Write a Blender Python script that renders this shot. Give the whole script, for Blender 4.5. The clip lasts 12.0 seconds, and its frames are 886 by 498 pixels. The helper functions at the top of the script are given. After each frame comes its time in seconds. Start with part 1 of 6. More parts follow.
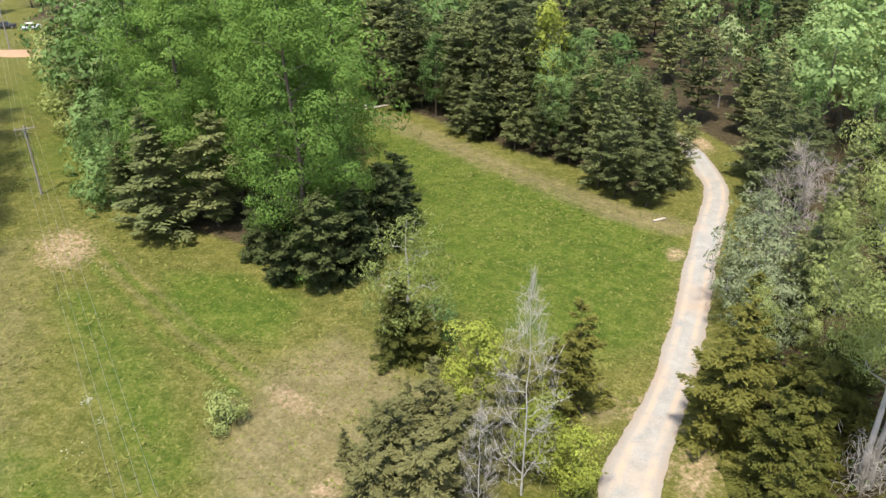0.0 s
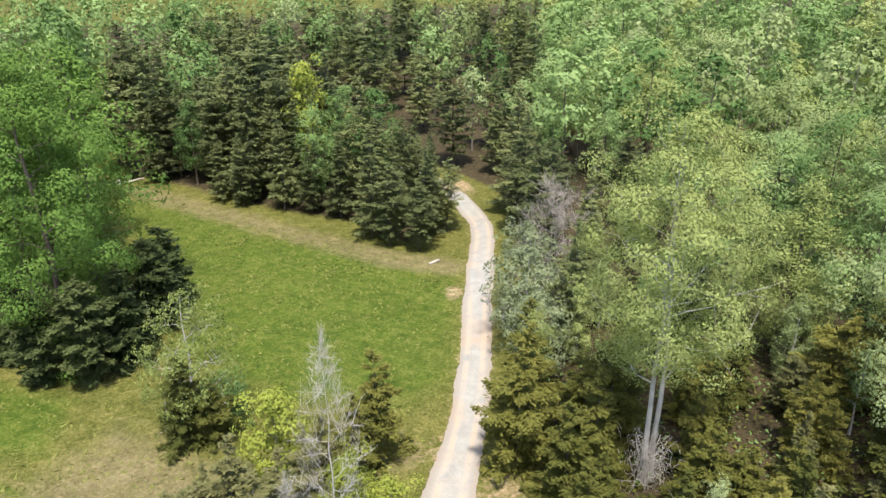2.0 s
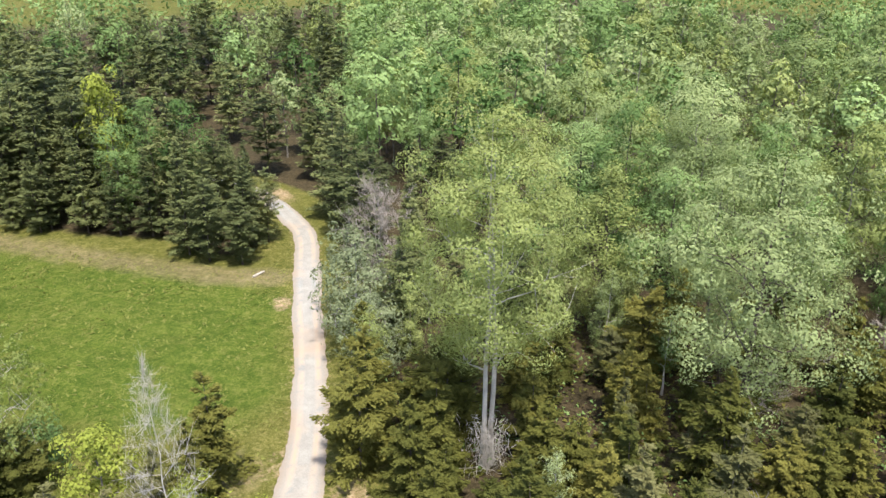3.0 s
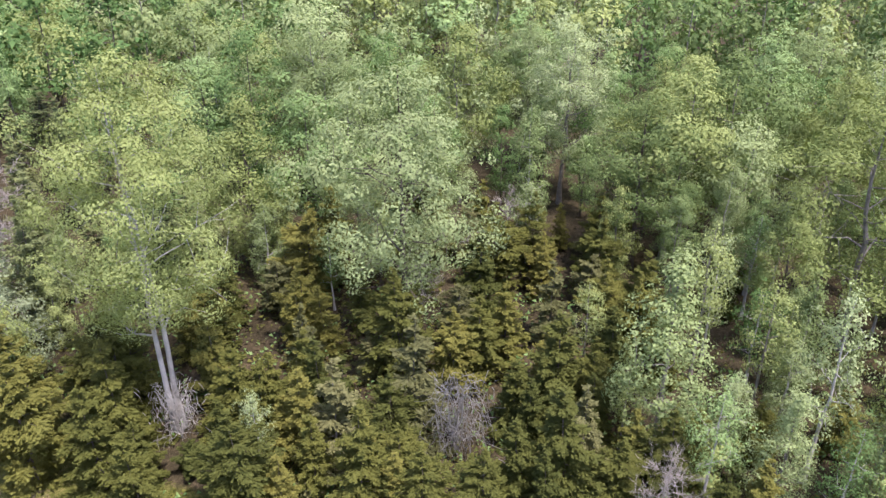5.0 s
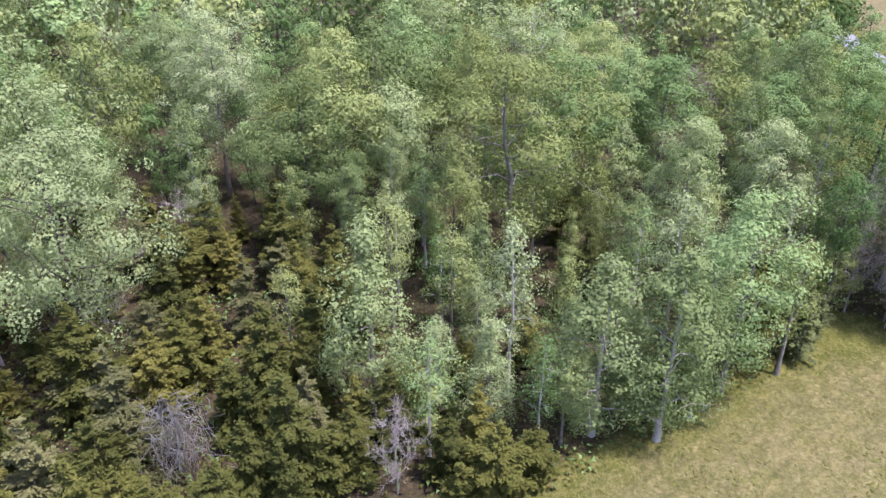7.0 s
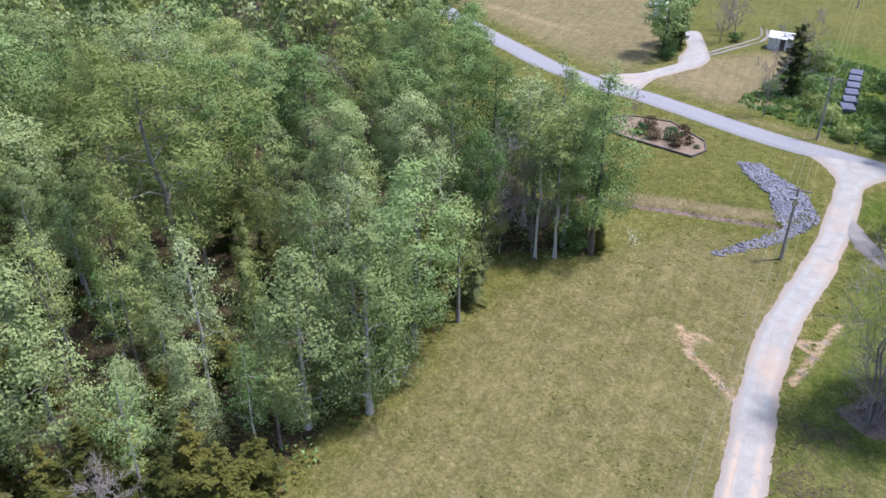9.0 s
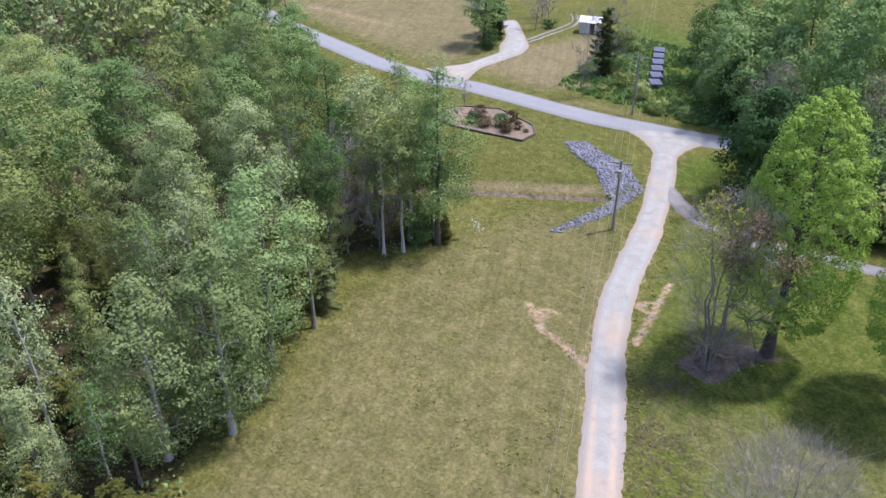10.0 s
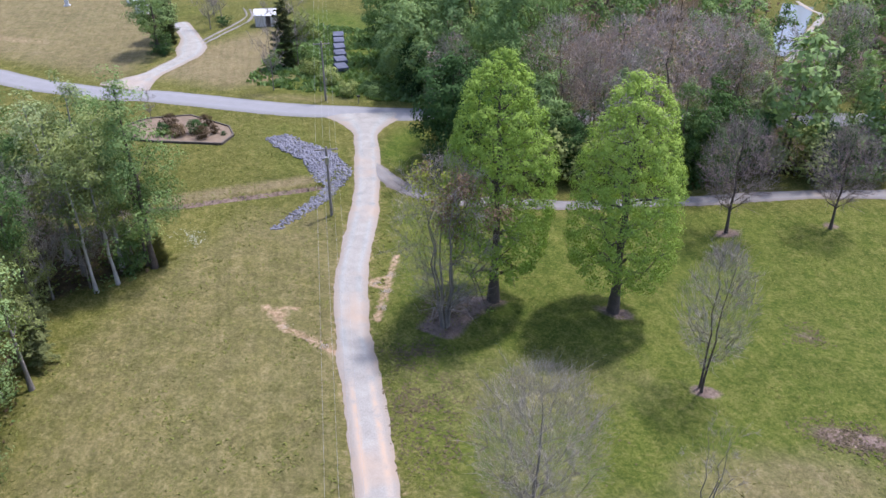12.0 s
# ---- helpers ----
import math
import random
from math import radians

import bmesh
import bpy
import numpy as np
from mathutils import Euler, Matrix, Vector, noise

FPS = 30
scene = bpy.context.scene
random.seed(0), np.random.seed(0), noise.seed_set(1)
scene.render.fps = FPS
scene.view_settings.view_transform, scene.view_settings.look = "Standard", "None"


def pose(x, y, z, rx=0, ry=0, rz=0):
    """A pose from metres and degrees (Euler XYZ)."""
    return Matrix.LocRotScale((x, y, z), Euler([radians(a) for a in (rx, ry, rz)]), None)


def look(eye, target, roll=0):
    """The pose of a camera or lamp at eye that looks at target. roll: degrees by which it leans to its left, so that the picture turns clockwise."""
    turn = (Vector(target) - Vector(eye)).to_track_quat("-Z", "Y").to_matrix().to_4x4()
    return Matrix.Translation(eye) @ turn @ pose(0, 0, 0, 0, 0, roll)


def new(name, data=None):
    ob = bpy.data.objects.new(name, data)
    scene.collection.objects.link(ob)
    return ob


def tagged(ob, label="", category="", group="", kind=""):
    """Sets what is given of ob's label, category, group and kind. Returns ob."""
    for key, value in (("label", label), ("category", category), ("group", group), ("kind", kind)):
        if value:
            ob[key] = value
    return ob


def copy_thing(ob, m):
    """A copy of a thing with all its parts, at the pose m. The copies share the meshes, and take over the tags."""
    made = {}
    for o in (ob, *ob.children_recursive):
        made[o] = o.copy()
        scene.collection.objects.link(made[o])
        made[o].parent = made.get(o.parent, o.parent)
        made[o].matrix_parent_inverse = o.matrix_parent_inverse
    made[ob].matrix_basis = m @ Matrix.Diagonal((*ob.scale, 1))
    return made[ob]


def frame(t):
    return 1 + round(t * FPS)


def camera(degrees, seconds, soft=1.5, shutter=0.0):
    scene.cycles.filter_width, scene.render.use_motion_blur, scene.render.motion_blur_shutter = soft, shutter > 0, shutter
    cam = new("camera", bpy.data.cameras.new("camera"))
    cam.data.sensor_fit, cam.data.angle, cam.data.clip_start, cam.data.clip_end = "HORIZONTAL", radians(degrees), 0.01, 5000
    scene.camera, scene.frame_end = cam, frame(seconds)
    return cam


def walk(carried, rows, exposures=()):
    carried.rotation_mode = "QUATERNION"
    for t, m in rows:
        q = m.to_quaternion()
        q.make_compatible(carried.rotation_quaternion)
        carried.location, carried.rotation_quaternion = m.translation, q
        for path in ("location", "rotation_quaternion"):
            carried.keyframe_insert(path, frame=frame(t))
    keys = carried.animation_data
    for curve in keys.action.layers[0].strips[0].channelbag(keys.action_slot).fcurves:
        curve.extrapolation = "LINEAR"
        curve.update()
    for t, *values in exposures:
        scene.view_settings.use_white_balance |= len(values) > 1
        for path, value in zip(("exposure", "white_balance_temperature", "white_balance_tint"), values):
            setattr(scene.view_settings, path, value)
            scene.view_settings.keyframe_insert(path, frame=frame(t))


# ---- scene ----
EYE_Z = 40.0
cam = camera(59.46, 12.0, soft=1.5)
# seconds, heading (clockwise from +y), tilt below level, lean
TURN = [
    (0.0, 4.62, 28.01, -0.32),
    (0.5, 8.58, 25.99, -0.22),
    (1.0, 12.9, 24.19, -0.15),
    (1.5, 18.65, 24.05, -0.05),
    (2.0, 22.56, 23.97, -0.05),
    (2.5, 29.62, 23.85, 0.21),
    (3.0, 36.59, 23.7, 0.45),
    (3.5, 43.88, 24.05, 0.75),
    (3.7, 47.11, 24.8, 0.83),
    (5.3, 68.5, 29.05, -0.36),
    (5.5, 71.14, 29.17, -0.37),
    (6.0, 77.3, 29.53, -0.39),
    (6.5, 83.96, 29.89, -0.39),
    (7.0, 90.87, 30.08, -0.37),
    (7.2, 93.62, 30.16, -0.41),
    (8.8, 115.39, 30.39, 0.18),
    (9.0, 118.14, 30.44, 0.37),
    (9.5, 125.31, 30.4, 0.26),
    (10.0, 131.05, 30.48, 0.41),
    (10.5, 137.27, 30.52, 0.17),
    (11.0, 142.96, 30.68, -0.05),
    (11.5, 148.86, 30.87, -0.16),
    (12.0, 154.31, 31.04, -0.11),
]


def aim(t, heading, tilt, lean):
    return t, pose(0, 0, EYE_Z, 90 - tilt, 0, -heading) @ pose(0, 0, 0, 0, 0, lean)


walk(cam, [aim(*r) for r in TURN], [(0.0, 1.28, 6650, 10), (1.5, 1.34, 6560, 10), (3.7, 1.42, 6420, 14), (6.0, 1.54, 5800, 30), (7.2, 1.47, 5740, 30), (9.0, 1.09, 5720, 21), (12.0, 0.98, 5780, 22)])

# ---- world and sun ----
SUN_EL, SUN_AZ = 67.0, 202.0      # degrees; azimuth clockwise from +y, where the sun stands
world = bpy.data.worlds.new("sky")
scene.world = world
world.use_nodes = True
wn = world.node_tree
sky = wn.nodes.new("ShaderNodeTexSky")
sky.sky_type, sky.sun_disc = "NISHITA", False
sky.sun_elevation, sky.sun_rotation = radians(SUN_EL), radians(SUN_AZ)
sky.air_density, sky.dust_density = 1.0, 2.0
wn.links.new(sky.outputs[0], wn.nodes["Background"].inputs[0])
wn.nodes["Background"].inputs[1].default_value = 0.12
sun = new("sun", bpy.data.lights.new("sun", "SUN"))
sun.data.energy, sun.data.angle, sun.data.color = 2.5, radians(4.5), (1.0, 0.95, 0.86)
ca, ce = radians(SUN_AZ), radians(SUN_EL)
sun.matrix_world = look((math.sin(ca) * math.cos(ce) * 200, math.cos(ca) * math.cos(ce) * 200, math.sin(ce) * 200), (0, 0, 0))

# ---- materials ----


def nodes_of(name):
    m = bpy.data.materials.new(name)
    m.use_nodes = True
    t = m.node_tree
    return m, t, t.nodes["Principled BSDF"], t.nodes.new, t.links.new


def ramp(t, stops, fac):
    r = t.nodes.new("ShaderNodeValToRGB")
    e = r.color_ramp.elements
    e[0].position, e[0].color = stops[0][0], (*stops[0][1], 1)
    e[1].position, e[1].color = stops[-1][0], (*stops[-1][1], 1)
    for p, c in stops[1:-1]:
        e.new(p).color = (*c, 1)
    t.links.new(fac, r.inputs[0])
    return r.outputs[0]


def tex(t, scale, detail=4.0, rough=0.6, vec=None, kind="ShaderNodeTexNoise"):
    n = t.nodes.new(kind)
    n.inputs["Scale"].default_value = scale
    if kind == "ShaderNodeTexNoise":
        n.inputs["Detail"].default_value, n.inputs["Roughness"].default_value, n.inputs["Distortion"].default_value = detail, rough, 0.3
    if vec is None:
        g = t.nodes.new("ShaderNodeNewGeometry")
        vec = g.outputs["Position"]
    t.links.new(vec, n.inputs["Vector"])
    return n.outputs[0]


def calc(t, op, a, b=None, clamp=False):
    n = t.nodes.new("ShaderNodeMath")
    n.operation, n.use_clamp = op, clamp
    for i, v in enumerate((a, b)):
        if v is None:
            continue
        if isinstance(v, (int, float)):
            n.inputs[i].default_value = v
        else:
            t.links.new(v, n.inputs[i])
    return n.outputs[0]


def blend(t, fac, a, b, mode="MIX"):
    n = t.nodes.new("ShaderNodeMix")
    n.data_type, n.blend_type = "RGBA", mode
    for i, v in ((0, fac), (6, a), (7, b)):
        if isinstance(v, (int, float)):
            n.inputs[i].default_value = v
        elif isinstance(v, tuple):
            n.inputs[i].default_value = (*v, 1)
        else:
            t.links.new(v, n.inputs[i])
    return n.outputs[2]


def relief(t, bsdf, height, strength, distance):
    b = t.nodes.new("ShaderNodeBump")
    b.inputs["Strength"].default_value, b.inputs["Distance"].default_value = strength, distance
    t.links.new(height, b.inputs["Height"])
    t.links.new(b.outputs[0], bsdf.inputs["Normal"])


def plain(name, a, b, scale, rough=0.8, bump=0.3, dist=0.02, metal=0.0):
    """Two-tone mottled surface with fine relief."""
    m, t, bsdf, _, link = nodes_of(name)
    big, fine = tex(t, scale * 0.2, 3), tex(t, scale, 5, 0.7)
    link(ramp(t, [(0.3, a), (0.7, b)], calc(t, "ADD", calc(t, "MULTIPLY", big, 0.5), calc(t, "MULTIPLY", fine, 0.5))), bsdf.inputs["Base Color"])
    bsdf.inputs["Roughness"].default_value, bsdf.inputs["Metallic"].default_value = rough, metal
    relief(t, bsdf, fine, bump, dist)
    return m


def leafy(name, stops, through_light=0.35, spread=0.5, rough=0.75, grain=5.0):
    """Foliage: colour varies from tree to tree and from leaf to leaf, light passes through the blades."""
    m, t, bsdf, mk, link = nodes_of(name)
    geo, info = mk("ShaderNodeNewGeometry"), mk("ShaderNodeObjectInfo")
    lump = tex(t, 0.55, 2)
    tone = mk("ShaderNodeAttribute")
    tone.attribute_name = "tone"          # set on joined woods, tree by tree
    single = calc(t, "LESS_THAN", tone.outputs["Fac"], 0.001)
    each = calc(t, "ADD", calc(t, "MULTIPLY", info.outputs["Random"], single), tone.outputs["Fac"])
    f = calc(t, "ADD", calc(t, "MULTIPLY", geo.outputs["Random Per Island"], 0.06),
             calc(t, "ADD", calc(t, "MULTIPLY", each, spread), calc(t, "MULTIPLY", lump, 0.16)))
    f = calc(t, "SUBTRACT", f, -0.03 + (spread - 0.35) * 0.5)
    col = ramp(t, stops, f)
    leaflet = mk("ShaderNodeTexVoronoi")      # single leaves within a spray
    leaflet.inputs["Scale"].default_value = grain
    link(geo.outputs["Position"], leaflet.inputs["Vector"])
    tint = ramp(t, [(0.15, (0.82, 0.82, 0.8)), (0.5, (0.99, 0.99, 0.98)), (0.85, (1.15, 1.15, 1.12))], leaflet.outputs["Color"])
    col = blend(t, 1.0, col, tint, "MULTIPLY")
    link(col, bsdf.inputs["Base Color"])
    relief(t, bsdf, leaflet.outputs["Distance"], 0.6, 0.05)
    bsdf.inputs["Roughness"].default_value = rough
    bsdf.inputs["Specular IOR Level"].default_value = 0.05
    tr, mix = mk("ShaderNodeBsdfTranslucent"), mk("ShaderNodeMixShader")
    link(blend(t, 1.0, col, (1.0, 1.0, 0.55), "MULTIPLY"), tr.inputs[0])
    mix.inputs[0].default_value = through_light * 0.62
    link(bsdf.outputs[0], mix.inputs[1]), link(tr.outputs[0], mix.inputs[2])
    link(mix.outputs[0], t.nodes["Material Output"].inputs[0])
    return m


LEAF_PALE = leafy("leaf_pale", [(0.0, (0.135, 0.191, 0.068)), (0.3, (0.257, 0.318, 0.127)), (0.65, (0.340, 0.405, 0.184)), (1.0, (0.435, 0.486, 0.262))], 0.45, 0.75)
LEAF_GREEN = leafy("leaf_green", [(0.0, (0.089, 0.159, 0.049)), (0.5, (0.229, 0.329, 0.120)), (1.0, (0.445, 0.551, 0.254))], 0.4, 0.65)
LEAF_OAK = leafy("leaf_deep_green", [(0.0, (0.071, 0.133, 0.029)), (0.5, (0.157, 0.255, 0.058)), (1.0, (0.294, 0.385, 0.116))], 0.4, 0.5)
LEAF_YELLOW = leafy("leaf_yellow", [(0.0, (0.186, 0.228, 0.034)), (0.5, (0.304, 0.343, 0.068)), (1.0, (0.440, 0.447, 0.128))], 0.4)
LEAF_SILVER = leafy("leaf_silver", [(0.0, (0.144, 0.195, 0.067)), (0.4, (0.274, 0.332, 0.147)), (1.0, (0.439, 0.500, 0.268))], 0.45, 0.7)
LEAF_PEAR = leafy("leaf_pear", [(0.0, (0.227, 0.345, 0.063)), (0.5, (0.341, 0.460, 0.099)), (1.0, (0.445, 0.543, 0.153))], 0.45, 0.35)
LEAF_DARK = leafy("leaf_dark", [(0.0, (0.04, 0.085, 0.03)), (0.5, (0.075, 0.14, 0.045)), (1.0, (0.14, 0.22, 0.075))], 0.3)
NEEDLE_DARK = leafy("needle_dark", [(0.0, (0.097, 0.116, 0.049)), (0.5, (0.189, 0.215, 0.086)), (1.0, (0.300, 0.310, 0.131))], 0.35, 0.7, grain=10.0)
NEEDLE_TAN = leafy("needle_tan", [(0.0, (0.104, 0.108, 0.044)), (0.5, (0.176, 0.172, 0.072)), (1.0, (0.264, 0.228, 0.112))], 0.3, 0.6, grain=11.0)
NEEDLE_OLIVE = leafy("needle_olive", [(0.0, (0.074, 0.085, 0.023)), (0.4, (0.137, 0.139, 0.034)), (0.75, (0.203, 0.189, 0.048)), (1.0, (0.250, 0.201, 0.072))], 0.32, 0.75, grain=11.0)
LEAF_TULIP = leafy("leaf_tulip", [(0.0, (0.185, 0.224, 0.068)), (0.5, (0.356, 0.406, 0.152)), (1.0, (0.508, 0.562, 0.250))], 0.45)
NEEDLE_BLUE = leafy("needle_grey_green", [(0.0, (0.154, 0.182, 0.099)), (0.5, (0.242, 0.281, 0.154)), (1.0, (0.341, 0.380, 0.226))], 0.25)
CEDAR = leafy("cedar_needles", [(0.0, (0.05, 0.068, 0.026)), (0.5, (0.088, 0.108, 0.04)), (1.0, (0.16, 0.17, 0.07))], 0.2, grain=9.0)
LEAF_RUST = leafy("leaf_rust", [(0.0, (0.187, 0.126, 0.081)), (0.5, (0.306, 0.225, 0.149)), (1.0, (0.399, 0.333, 0.211))], 0.4)
LEAF_BRONZE = leafy("leaf_bronze", [(0.0, (0.07, 0.05, 0.03)), (0.5, (0.13, 0.095, 0.05)), (1.0, (0.21, 0.15, 0.07))], 0.25)
GRASS_BLADE = leafy("grass_blade", [(0.0, (0.11, 0.135, 0.03)), (0.5, (0.20, 0.205, 0.06)), (1.0, (0.32, 0.28, 0.12))], 0.3)
BARK = plain("bark_grey", (0.10, 0.085, 0.07), (0.30, 0.27, 0.23), 9.0, 0.9, 0.6, 0.05)
BARK_DARK = plain("bark_dark", (0.045, 0.035, 0.028), (0.14, 0.11, 0.085), 9.0, 0.9, 0.6, 0.05)
BARK_PALE = plain("bark_pale", (0.28, 0.26, 0.23), (0.52, 0.49, 0.45), 7.0, 0.85, 0.4, 0.03)
BRUSH = plain("dead_brushwood", (0.12, 0.115, 0.10), (0.27, 0.255, 0.23), 5.0, 0.9, 0.2)
TWIG = plain("twig_grey", (0.24, 0.205, 0.175), (0.43, 0.38, 0.33), 5.0, 0.9, 0.2)
TWIG_PALE = plain("twig_pale", (0.30, 0.28, 0.25), (0.48, 0.45, 0.40), 5.0, 0.9, 0.2)
TWIG_DARK = plain("twig_dark_brown", (0.18, 0.14, 0.13), (0.34, 0.27, 0.25), 5.0, 0.9, 0.2)
TWIG_PURPLE = plain("twig_purple_brown", (0.33, 0.26, 0.23), (0.53, 0.44, 0.395), 5.0, 0.9, 0.2)

# ---- building helpers ----
RNG = np.random.default_rng(7)


def mesh(name, verts, faces, material=None, smooth=False):
    """A mesh from numpy arrays; faces is (n, 3) or (n, 4)."""
    me = bpy.data.meshes.new(name)
    verts, faces = np.asarray(verts, np.float32), np.asarray(faces, np.int32)
    k = faces.shape[1]
    me.vertices.add(len(verts))
    me.vertices.foreach_set("co", verts.ravel())
    me.loops.add(faces.size)
    me.loops.foreach_set("vertex_index", faces.ravel())
    me.polygons.add(len(faces))
    me.polygons.foreach_set("loop_start", np.arange(0, faces.size, k, dtype=np.int32))
    if smooth:
        me.polygons.foreach_set("use_smooth", np.ones(len(faces), bool))
    me.update(calc_edges=True)
    if material:
        me.materials.append(material)
    return me


def child(name, me, parent, label=""):
    ob = new(name, me)
    ob.parent = parent
    return tagged(ob, label)


def part(name, bm, material, parent, label=""):
    me = bpy.data.meshes.new(name)
    bm.to_mesh(me)
    bm.free()
    me.materials.append(material)
    return child(name, me, parent, label)


def thing(name, label, category, x=0, y=0, z=0, rz=0, group="", kind=""):
    ob = new(name)
    ob.matrix_basis = pose(x, y, z, 0, 0, rz)
    return tagged(ob, label, category, group, kind)


def tube(points, radii, sides=5):
    """Verts and quads of a tapered tube along a polyline."""
    p = np.asarray(points, float)
    r = np.asarray(radii, float)
    d = np.gradient(p, axis=0)
    d /= np.linalg.norm(d, axis=1)[:, None] + 1e-9
    ref = np.where(np.abs(d[:, 2:3]) > 0.9, [[1.0, 0, 0]], [[0, 0, 1.0]])
    u = np.cross(d, ref)
    u /= np.linalg.norm(u, axis=1)[:, None] + 1e-9
    v = np.cross(d, u)
    a = np.arange(sides) * 2 * np.pi / sides
    ring = p[:, None] + r[:, None, None] * (np.cos(a)[None, :, None] * u[:, None] + np.sin(a)[None, :, None] * v[:, None])
    k, j = np.meshgrid(np.arange(len(p) - 1), np.arange(sides), indexing="ij")
    j2 = (j + 1) % sides
    f = np.stack([k * sides + j, k * sides + j2, (k + 1) * sides + j2, (k + 1) * sides + j], -1).reshape(-1, 4)
    return ring.reshape(-1, 3), f


def join(pieces):
    vs, fs, n = [], [], 0
    for v, f in pieces:
        vs.append(v), fs.append(np.asarray(f) + n)
        n += len(v)
    return np.concatenate(vs), np.concatenate(fs)


def bend(rng, a, b, k=4, wobble=0.08, lift=0.0):
    """A wandering polyline from a to b."""
    s = np.linspace(0, 1, k)[:, None]
    p = np.asarray(a) * (1 - s) + np.asarray(b) * s
    size = np.linalg.norm(np.subtract(b, a))
    w = rng.normal(0, wobble * size, (k, 3))
    w[0] = 0
    p = p + w * np.sin(s * np.pi * 0.8)
    p[:, 2] += lift * size * np.sin(s[:, 0] * np.pi)
    return p


def blades(rng, c, size, up=0.5, flat=0.0, stretch=1.5, axis=None, out=None):
    """Small pointed leaf shapes (verts, triangles) at the centres c; up biases their faces to the sky, axis gives their long side."""
    n = len(c)
    nrm = rng.normal(0, 1, (n, 3))
    nrm[:, 2] = np.abs(nrm[:, 2]) + up * 2
    nrm[:, :2] *= 1 - flat
    if out is not None:
        nrm = rng.normal(0, 0.17, (n, 3)) + out + [0, 0, 0.06]
    nrm /= np.linalg.norm(nrm, axis=1)[:, None]
    t = rng.normal(0, 1, (n, 3)) if axis is None else axis + rng.normal(0, 0.25, (n, 3))
    t -= (t * nrm).sum(1)[:, None] * nrm
    t /= np.linalg.norm(t, axis=1)[:, None] + 1e-9
    b = np.cross(nrm, t)
    s = (size * rng.uniform(0.6, 1.4, n))[:, None]
    l, w = t * s * stretch * 0.5, b * s * 0.5
    v = np.stack([c - l, c + l * rng.uniform(0.2, 1, (n, 1)) + w, c + l * rng.uniform(0.2, 1, (n, 1)) - w], 1).reshape(-1, 3)
    return v, np.arange(3 * n).reshape(n, 3)


def crown_radius(shape, s):
    """Half-width (0 to 1) of a crown at the height s (0 bottom, 1 top)."""
    if shape == "cone":
        return (1 - s) ** 0.75 * 0.97 + 0.03
    if shape == "tear":
        return np.clip(np.sin(np.pi * np.clip(s * 0.72 + 0.23, 0, 1)) ** 0.8, 0.05, 1) * np.clip((1.02 - s) * 2.2, 0.03, 1)
    if shape == "egg":
        return np.where(s < 0.26, 0.6 + 0.4 * np.sqrt(np.clip(s / 0.26, 0, 1)), np.cos(np.clip((s - 0.26) / 0.76, 0, 1) * np.pi / 2) ** 0.5)
    if shape == "round":
        return np.sqrt(np.clip(1 - (2 * s - 1) ** 2, 0.03, 1))
    return np.clip(np.sin(np.pi * np.clip(0.12 + 0.86 * s, 0, 1)), 0.08, 1) ** 0.75


def puffs(rng, tips, shape, radius, base, height, lump, leaves, gap, full, ragged):
    """Leaf places and the way each leaf faces: rounded clumps on the branch ends and over an uneven dome, with open gaps between them."""
    tall = (0.98 - base) * height
    n = max(7, int(full * 2.0 * radius * tall / lump ** 2))
    s = rng.uniform(0, 1, 6 * n)
    s = s[rng.uniform(0, 1, 6 * n) < crown_radius(shape, s) + 0.08][:n]
    n = len(s)
    a, ph = rng.uniform(0, 2 * np.pi, n), rng.uniform(0, 6.28, 5)
    lobes = 1 + ragged * (0.13 * np.sin(3 * a + 4 * s + ph[0]) + 0.11 * np.sin(5 * a - 9 * s + ph[1]) + 0.09 * np.sin(2 * a + 15 * s + ph[2]))
    deep = np.where(rng.uniform(0, 1, n) < 0.25, rng.uniform(0.3, 0.8, n), 1.0)
    rr = np.maximum(radius * crown_radius(shape, s) * lobes - lump * (0.7 if ragged > 0.5 else 0.3), 0.1) * deep
    dome = np.stack([np.cos(a) * rr, np.sin(a) * rr, base * height + s * (tall - lump * 0.6)], 1)
    hole = np.sin(4 * a + 9 * s + ph[3]) + np.sin(6 * a - 17 * s + ph[4]) > 1.5 - gap * 3.0
    if ragged < 0.5:
        level = np.clip((tips[:, 2] - base * height) / tall, 0, 1)
        most = np.maximum(radius * crown_radius(shape, level) - lump, 0.15)
        tips = tips * np.stack([np.minimum(1, most / (np.hypot(tips[:, 0], tips[:, 1]) + 1e-6))] * 2 + [np.ones(len(tips))], 1)
        tips[:, 2] = np.minimum(tips[:, 2], height - lump)
    mid = np.concatenate([tips, dome[~hole]])
    size = lump * rng.uniform(0.55, 1.35, len(mid))
    pick = rng.choice(len(mid), leaves, p=size ** 2 / (size ** 2).sum())
    bulge = (mid - [0, 0, (base + 0.42 * (1 - base)) * height]) / [radius, radius, tall * 0.55]
    bulge /= np.linalg.norm(bulge, axis=1)[:, None] + 0.25
    d = rng.normal(0, 1, (leaves, 3)) + bulge[pick] * 0.7 + [0, 0, 0.3]
    d /= np.linalg.norm(d, axis=1)[:, None]
    c = mid[pick] + d * (size[pick] * rng.uniform(0.25, 1, leaves) ** 0.45)[:, None] * [1.05, 1.05, 0.85]
    c[:, 2] = np.maximum(c[:, 2], 0.15)
    return c, d * 0.75 + bulge[pick] * 0.4


